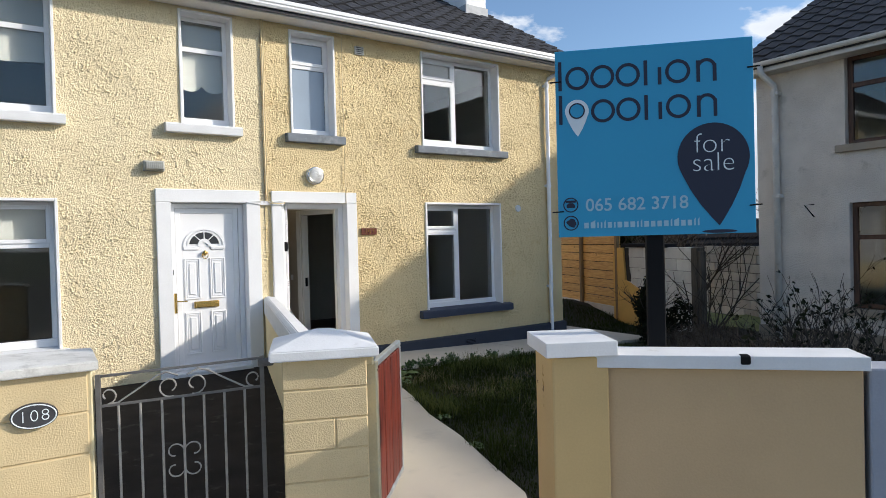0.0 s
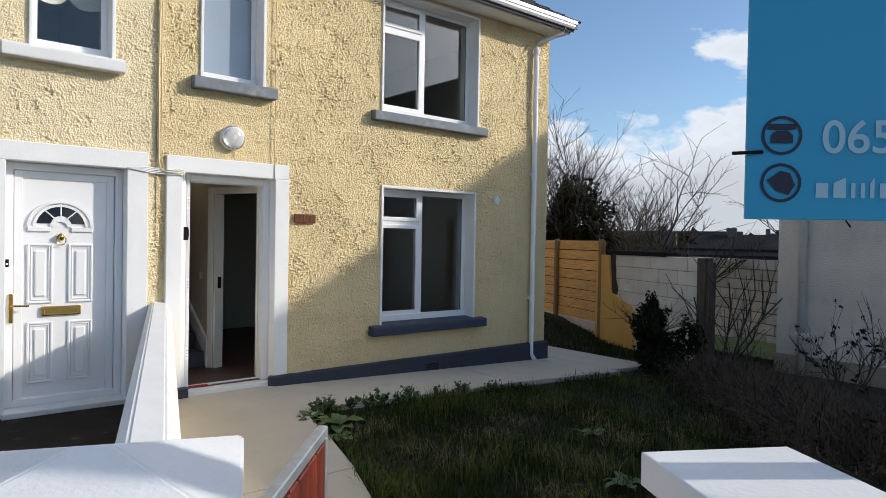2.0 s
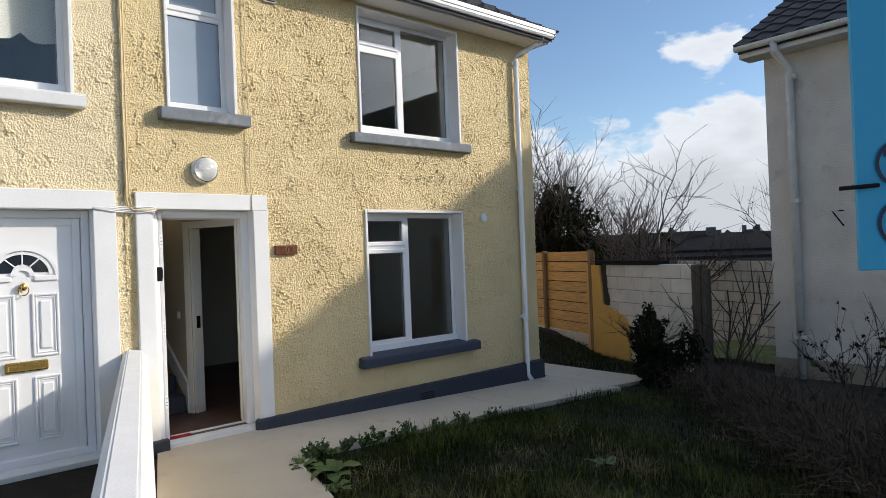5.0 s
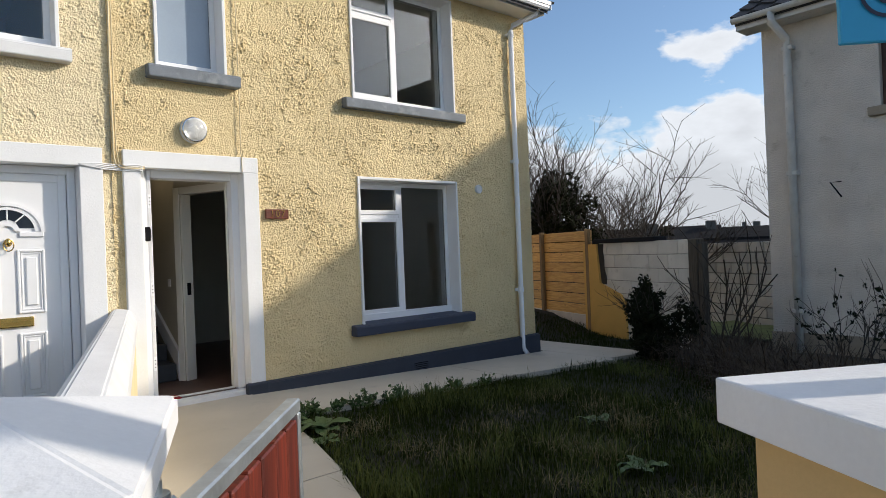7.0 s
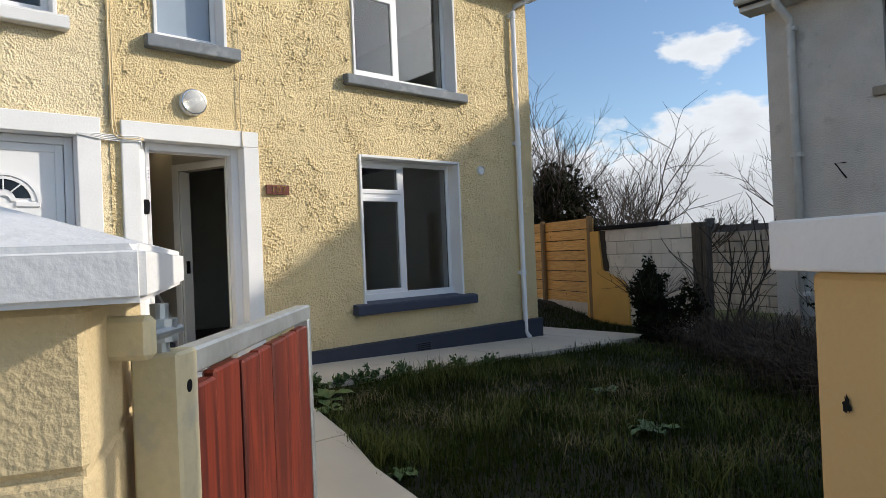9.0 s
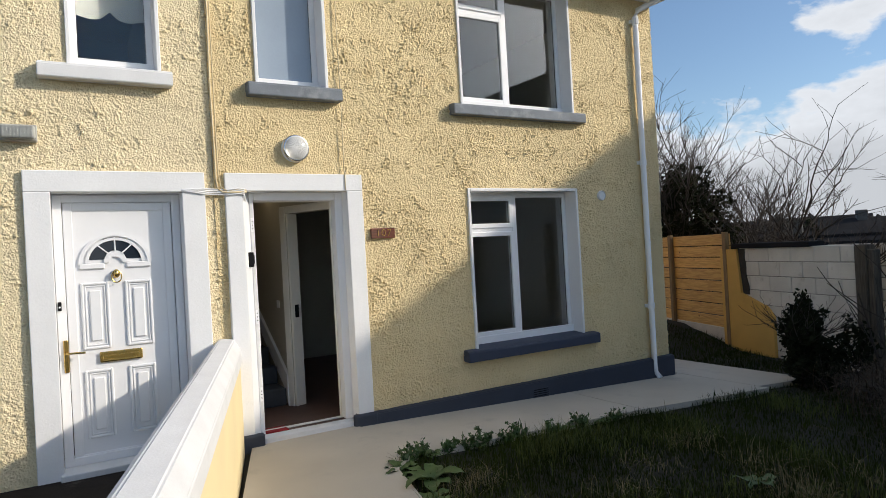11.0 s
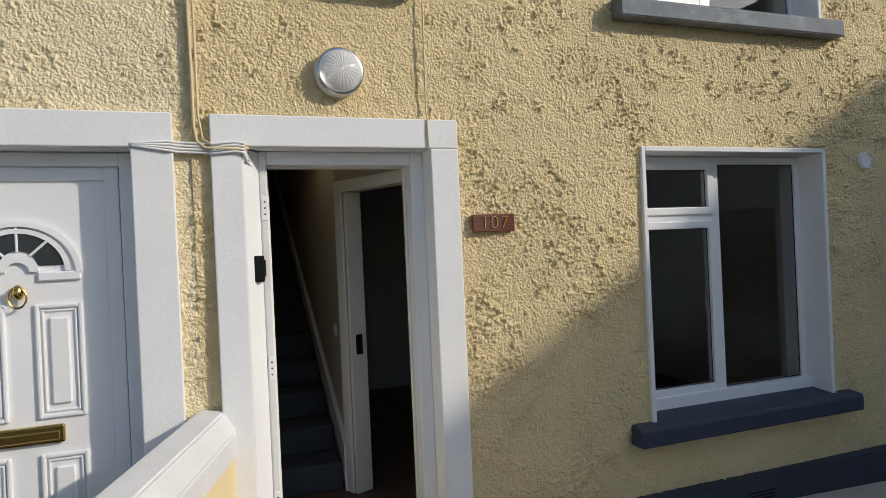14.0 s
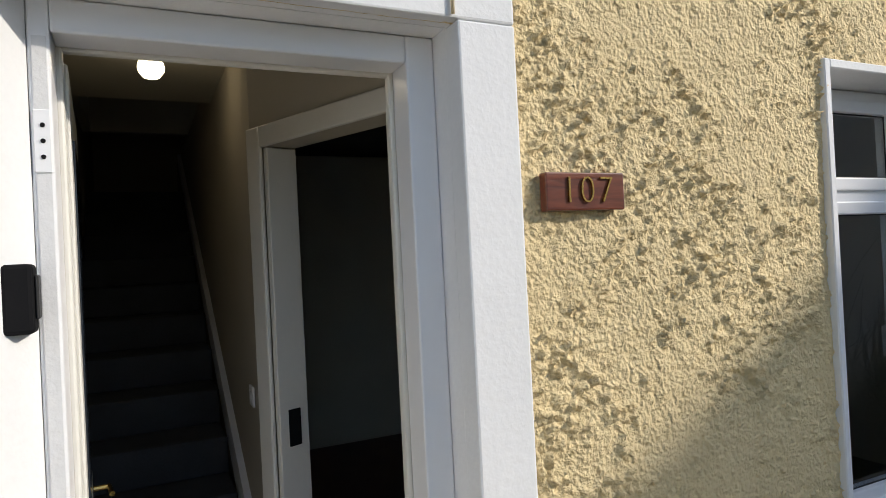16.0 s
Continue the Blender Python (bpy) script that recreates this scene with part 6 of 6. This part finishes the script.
# dark evergreen far off
eg = thing("evergreen_tree", "dark distant evergreen tree", "tree", pose(44, 27, -4))
part("trunk", tube(bmesh.new(), [(0, 0, -1), (0, 0, 5)], 0.3, 8, 0.15), M_BARK, eg)
vs, fs = [], []
rng = random.Random(41)
leaf_cloud(vs, fs, rng, (0, 0, 4.6), (2.6, 2.6, 2.0), 2600, 0.30)
mesh_part("crown", vs, fs, M_IVY, eg)

# ivy stump at the boundary
stump = thing("ivy_bush", "dark ivy-covered stump with ragged shoots", "bush", pose(9.25, 6.75, -0.2))
part("stem", tube(bmesh.new(), [(0, 0, -0.1), (0.03, 0.0, 0.5), (0, 0.02, 0.85)], 0.07, 8, 0.04), M_BARK, stump)
vs, fs = [], []
rng = random.Random(51)
leaf_cloud(vs, fs, rng, (0, 0, 0.62), (0.30, 0.30, 0.50), 2600, 0.035)
leaf_cloud(vs, fs, rng, (0.1, -0.1, 0.22), (0.42, 0.42, 0.38), 2200, 0.035)
leaf_cloud(vs, fs, rng, (0.35, -0.35, 0.45), (0.30, 0.30, 0.40), 700, 0.035)
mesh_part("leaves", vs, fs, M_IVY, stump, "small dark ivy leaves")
sh = bmesh.new()
for _ in range(16):
    a = rng.uniform(0, 6.28)
    twigs(sh, rng, (0.1 * math.cos(a), 0.1 * math.sin(a), 0.5), (math.cos(a), math.sin(a), 0.7), 0.45, 0.006, 1)
part("shoots", sh, M_BARK, stump)


def shrub(x, y, z, height, stems, seed, leaves, label, mat_=None, level=2, thick=0.010):
    t = thing("garden_shrub", label, "shrub", pose(x, y, z))
    rng_ = random.Random(seed)
    bm = bmesh.new()
    tips = []
    for _ in range(stems):
        a = rng_.uniform(0, 6.28)
        twigs(bm, rng_, (0.08 * math.cos(a), 0.08 * math.sin(a), -0.05), (math.cos(a) * 0.5, math.sin(a) * 0.5, 1), height * rng_.uniform(0.6, 0.95), thick, level, 0.45)
    tips = [v.co.copy() for v in bm.verts if v.co.z > height * 0.35]
    part("stem_tangle", bm, M_BARK, t)
    vs_, fs_ = [], []
    for _ in range(leaves):
        p = rng_.choice(tips)
        leaf_cloud(vs_, fs_, rng_, p, (0.05, 0.05, 0.05), 3, 0.027)
    if vs_:
        mesh_part("leaves", vs_, fs_, mat_ or M_IVY, t, "sparse dark leaves")
    return t


shrub(9.55, 5.65, -0.22, 1.2, 4, 61, 0, "leggy bare rose bush by the boundary", level=1)
shrub(9.75, 6.1, -0.22, 1.6, 5, 63, 0, "tall bare rose bush by the boundary", level=1, thick=0.015)
shrub(9.9, 4.6, -0.22, 1.0, 6, 62, 60, "straggling rose bush with a few leaves")
for k, (x, y, h) in enumerate(((5.0, 2.05, 1.15), (5.5, 2.2, 1.25), (6.0, 2.45, 1.2), (4.75, 1.75, 1.0), (6.6, 2.7, 1.1), (7.2, 3.0, 1.0))):
    shrub(x, y, -0.12, h * 0.82, 6, 70 + k, 60, "leafy straggling rose bush inside the garden wall", M_IVY)

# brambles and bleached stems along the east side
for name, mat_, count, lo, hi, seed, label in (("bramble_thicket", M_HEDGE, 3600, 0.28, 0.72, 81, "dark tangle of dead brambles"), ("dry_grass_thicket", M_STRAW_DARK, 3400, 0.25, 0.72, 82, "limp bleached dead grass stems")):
    bm_v, bm_f = [], []
    rng = random.Random(seed)
    for _ in range(count):
        s = rng.random()
        cx, cy = 9.55 - 3.3 * s + rng.gauss(0, 0.26), 6.1 - 3.2 * s + rng.gauss(0, 0.26)
        h = rng.uniform(lo, hi) * (0.75 + 0.35 * s)
        a, bend = rng.uniform(0, 6.28), rng.uniform(0.3, 1.25)
        u = Vector((math.cos(a), math.sin(a), 0))
        w = Vector((-math.sin(a), math.cos(a), 0)) * rng.uniform(0.0014, 0.0032)
        z0 = ground_z(cx, cy)
        pts = [Vector((cx, cy, z0)) + u * bend * h * q * q + Vector((0, 0, h * (q - 0.45 * bend * q * q))) for q in (0, 0.3, 0.55, 0.8, 1.0)]
        pts = [p + Vector((rng.gauss(0, 0.02), rng.gauss(0, 0.02), rng.gauss(0, 0.015))) if i else p for i, p in enumerate(pts)]
        b = len(bm_v)
        for p in pts:
            bm_v += [p - w, p + w]
        bm_f += [(b + 2 * i, b + 2 * i + 1, b + 2 * i + 3, b + 2 * i + 2) for i in range(4)]
    me = bpy.data.meshes.new(name)
    me.from_pydata([tuple(v) for v in bm_v], [], bm_f)
    me.materials.append(mat_)
    tagged(new(name, me), label, "undergrowth", kind="stuff")


# ---- lawn ----
def on_lawn(x, y):
    """Inside the lawn: right of the path's curved edge, before the house path."""
    if y > 6.93 + 0.05 * math.sin(5 * x):
        return x > 9.6 or (x > 8.8 and y > 9.4)
    edge = 3.05 + 0.0 * y
    for (ya, xa), (yb, xb) in zip(((2.6, 3.05), (3.0, 3.12), (3.5, 3.27), (4.2, 3.5), (4.9, 3.64), (5.9, 4.0), (6.4, 4.1), (6.95, 4.3)), ((3.0, 3.12), (3.5, 3.27), (4.2, 3.5), (4.9, 3.64), (5.9, 4.0), (6.4, 4.1), (6.95, 4.3), (7.3, 4.5))):
        if ya <= y <= yb:
            edge = xa + (xb - xa) * (y - ya) / (yb - ya)
    return x > edge + 0.03 * math.sin(9 * y)


def blades(name, mat_, count, seed, lo, hi, wide, area, label, clump=None, lie=0.5):
    rng_ = np.random.default_rng(seed)
    verts, faces = [], []
    n = 0
    while n < count:
        if clump:
            cx, cy = clump[int(rng_.integers(len(clump)))]
            x, y = cx + rng_.normal(0, 0.11), cy + rng_.normal(0, 0.11)
        else:
            x, y = rng_.uniform(area[0], area[1]), rng_.uniform(area[2], area[3])
            if x > 7 and rng_.random() < 0.45:
                continue
        if not on_lawn(x, y):
            continue
        n += 1
        grow = 0.75 + 0.6 * noise.noise(Vector((x * 1.3, y * 1.3, 0)))
        h = rng_.uniform(lo, hi) * max(0.35, grow)
        a, bend = rng_.uniform(0, 6.283), rng_.uniform(0.1, lie)
        ux, uy = math.cos(a), math.sin(a)
        w = wide * rng_.uniform(0.6, 1.3)
        z = (bank_z(x, y) if y > 8.7 else ground_z(x, y)) - 0.02
        b = len(verts)
        for q, r in ((0, 1.0), (0.55, 0.8)):
            px, py, pz = x + ux * bend * h * q * q, y + uy * bend * h * q * q, z + h * (q - 0.4 * bend * q * q)
            verts += [(px - uy * w * r, py + ux * w * r, pz), (px + uy * w * r, py - ux * w * r, pz)]
        verts.append((x + ux * bend * h, y + uy * bend * h, z + h * (1 - 0.4 * bend)))
        faces += [(b, b + 1, b + 3, b + 2), (b + 2, b + 3, b + 4)]
    me = bpy.data.meshes.new(name)
    me.from_pydata(verts, [], faces)
    me.materials.append(mat_)
    return tagged(new(name, me), label, "grass", kind="stuff")


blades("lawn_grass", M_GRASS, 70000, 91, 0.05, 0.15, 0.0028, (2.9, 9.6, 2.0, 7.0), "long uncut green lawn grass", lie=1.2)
blades("lawn_tufts", M_TUFT, 5500, 95, 0.12, 0.27, 0.0026, (2.9, 9.0, 2.6, 7.0), "coarse tufts standing in the lawn, in a lit grass tone", clump=[(random.Random(7 + k).uniform(3.6, 8.4), random.Random(70 + k).uniform(3.2, 6.7)) for k in range(70)], lie=0.9)
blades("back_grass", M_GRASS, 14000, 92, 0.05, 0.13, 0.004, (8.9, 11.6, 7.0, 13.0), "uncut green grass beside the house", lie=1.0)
rng = random.Random(95)
tufts = [(rng.uniform(3.9, 7.5), rng.uniform(3.2, 6.4)) for _ in range(26)]
blades("dry_tufts", M_STRAW, 2600, 93, 0.10, 0.24, 0.0016, None, "bleached dry tufts in the lawn", tufts, lie=1.6)


def dock(x, y, seed, size, count):
    """A broad-leaved weed: a rosette of curved blades with a midrib fold."""
    t = thing("dock_weed", "broad-leaved green weed at the lawn's edge", "weed", pose(x, y, ground_z(x, y)), group="weeds at the lawn edge")
    rng_ = random.Random(seed)
    for k in range(count):
        a = 6.283 * k / count + rng_.uniform(-0.3, 0.3)
        ln, wd, rise = size * rng_.uniform(0.7, 1.2), size * rng_.uniform(0.16, 0.24), rng_.uniform(0.3, 0.9)
        bm = bmesh.new()
        rows_ = []
        for i in range(7):
            q = i / 6
            r_, z_ = ln * q, ln * rise * (q - 0.8 * q * q)
            w = wd * math.sin(math.pi * min(1, 0.06 + q * 0.94)) ** 0.7 + 0.003
            c, s = math.cos(a), math.sin(a)
            rows_.append([bm.verts.new((r_ * c - o * w * s, r_ * s + o * w * c, z_ + abs(o) * w * 0.3 + 0.01 * math.sin(9 * q + o))) for o in (-1, 0, 1)])
        for p, q2 in zip(rows_, rows_[1:]):
            for i in range(2):
                bm.faces.new((p[i], p[i + 1], q2[i + 1], q2[i]))
        part("leaf", bm, M_WEED, t, smooth=True)


for k, (x, y, s, c) in enumerate(((4.30, 6.45, 0.24, 9), (4.22, 6.75, 0.17, 7), (4.55, 6.95, 0.12, 7), (4.15, 6.15, 0.14, 6), (5.0, 6.95, 0.09, 7), (5.35, 6.98, 0.10, 8), (5.9, 6.95, 0.11, 8), (6.35, 6.93, 0.10, 8), (6.0, 5.2, 0.14, 6), (5.2, 4.3, 0.16, 6), (3.72, 4.75, 0.10, 8), (3.45, 3.95, 0.10, 8))):
    dock(x, y, 100 + k, s, c)
for k, (x, y, h) in enumerate(((4.75, 6.98, 0.09), (4.92, 6.97, 0.10), (5.05, 6.96, 0.11), (5.3, 6.95, 0.09), (5.45, 6.95, 0.12), (5.75, 6.94, 0.10), (6.1, 6.93, 0.11), (4.5, 6.98, 0.10), (4.38, 6.9, 0.11), (6.5, 6.92, 0.09))):
    t = thing("edge_weed", "small leafy weed at the lawn's edge", "weed", pose(x, y, ground_z(x, y)), group="weeds at the lawn edge")
    rng = random.Random(140 + k)
    bm = bmesh.new()
    for _ in range(9):
        a = rng.uniform(0, 6.28)
        twigs(bm, rng, (0, 0, -0.02), (0.9 * math.cos(a), 0.6 * math.sin(a), 1), h, 0.003, 1)
    pts = [v.co.copy() for v in bm.verts]
    part("stem_tangle", bm, M_WEED, t)
    vs, fs = [], []
    for _ in range(60):
        leaf_cloud(vs, fs, rng, rng.choice(pts), (0.02, 0.02, 0.02), 3, 0.019)
    mesh_part("leaves", vs, fs, M_WEED, t)

# ---- roof tiles ----
tiled(roof, Vector((-1.4, EAVE_Y - 0.03, EAVE_Z)), Vector((1, 0, 0)), up_slope, 34, 13, TILE)
east_up = Vector((0, 3.76, 2.19)).normalized()
tiled(er, Vector((-0.24, -0.38, 4.335)), Vector((1, 0, 0)), east_up, 38, 12, TILE, 0)
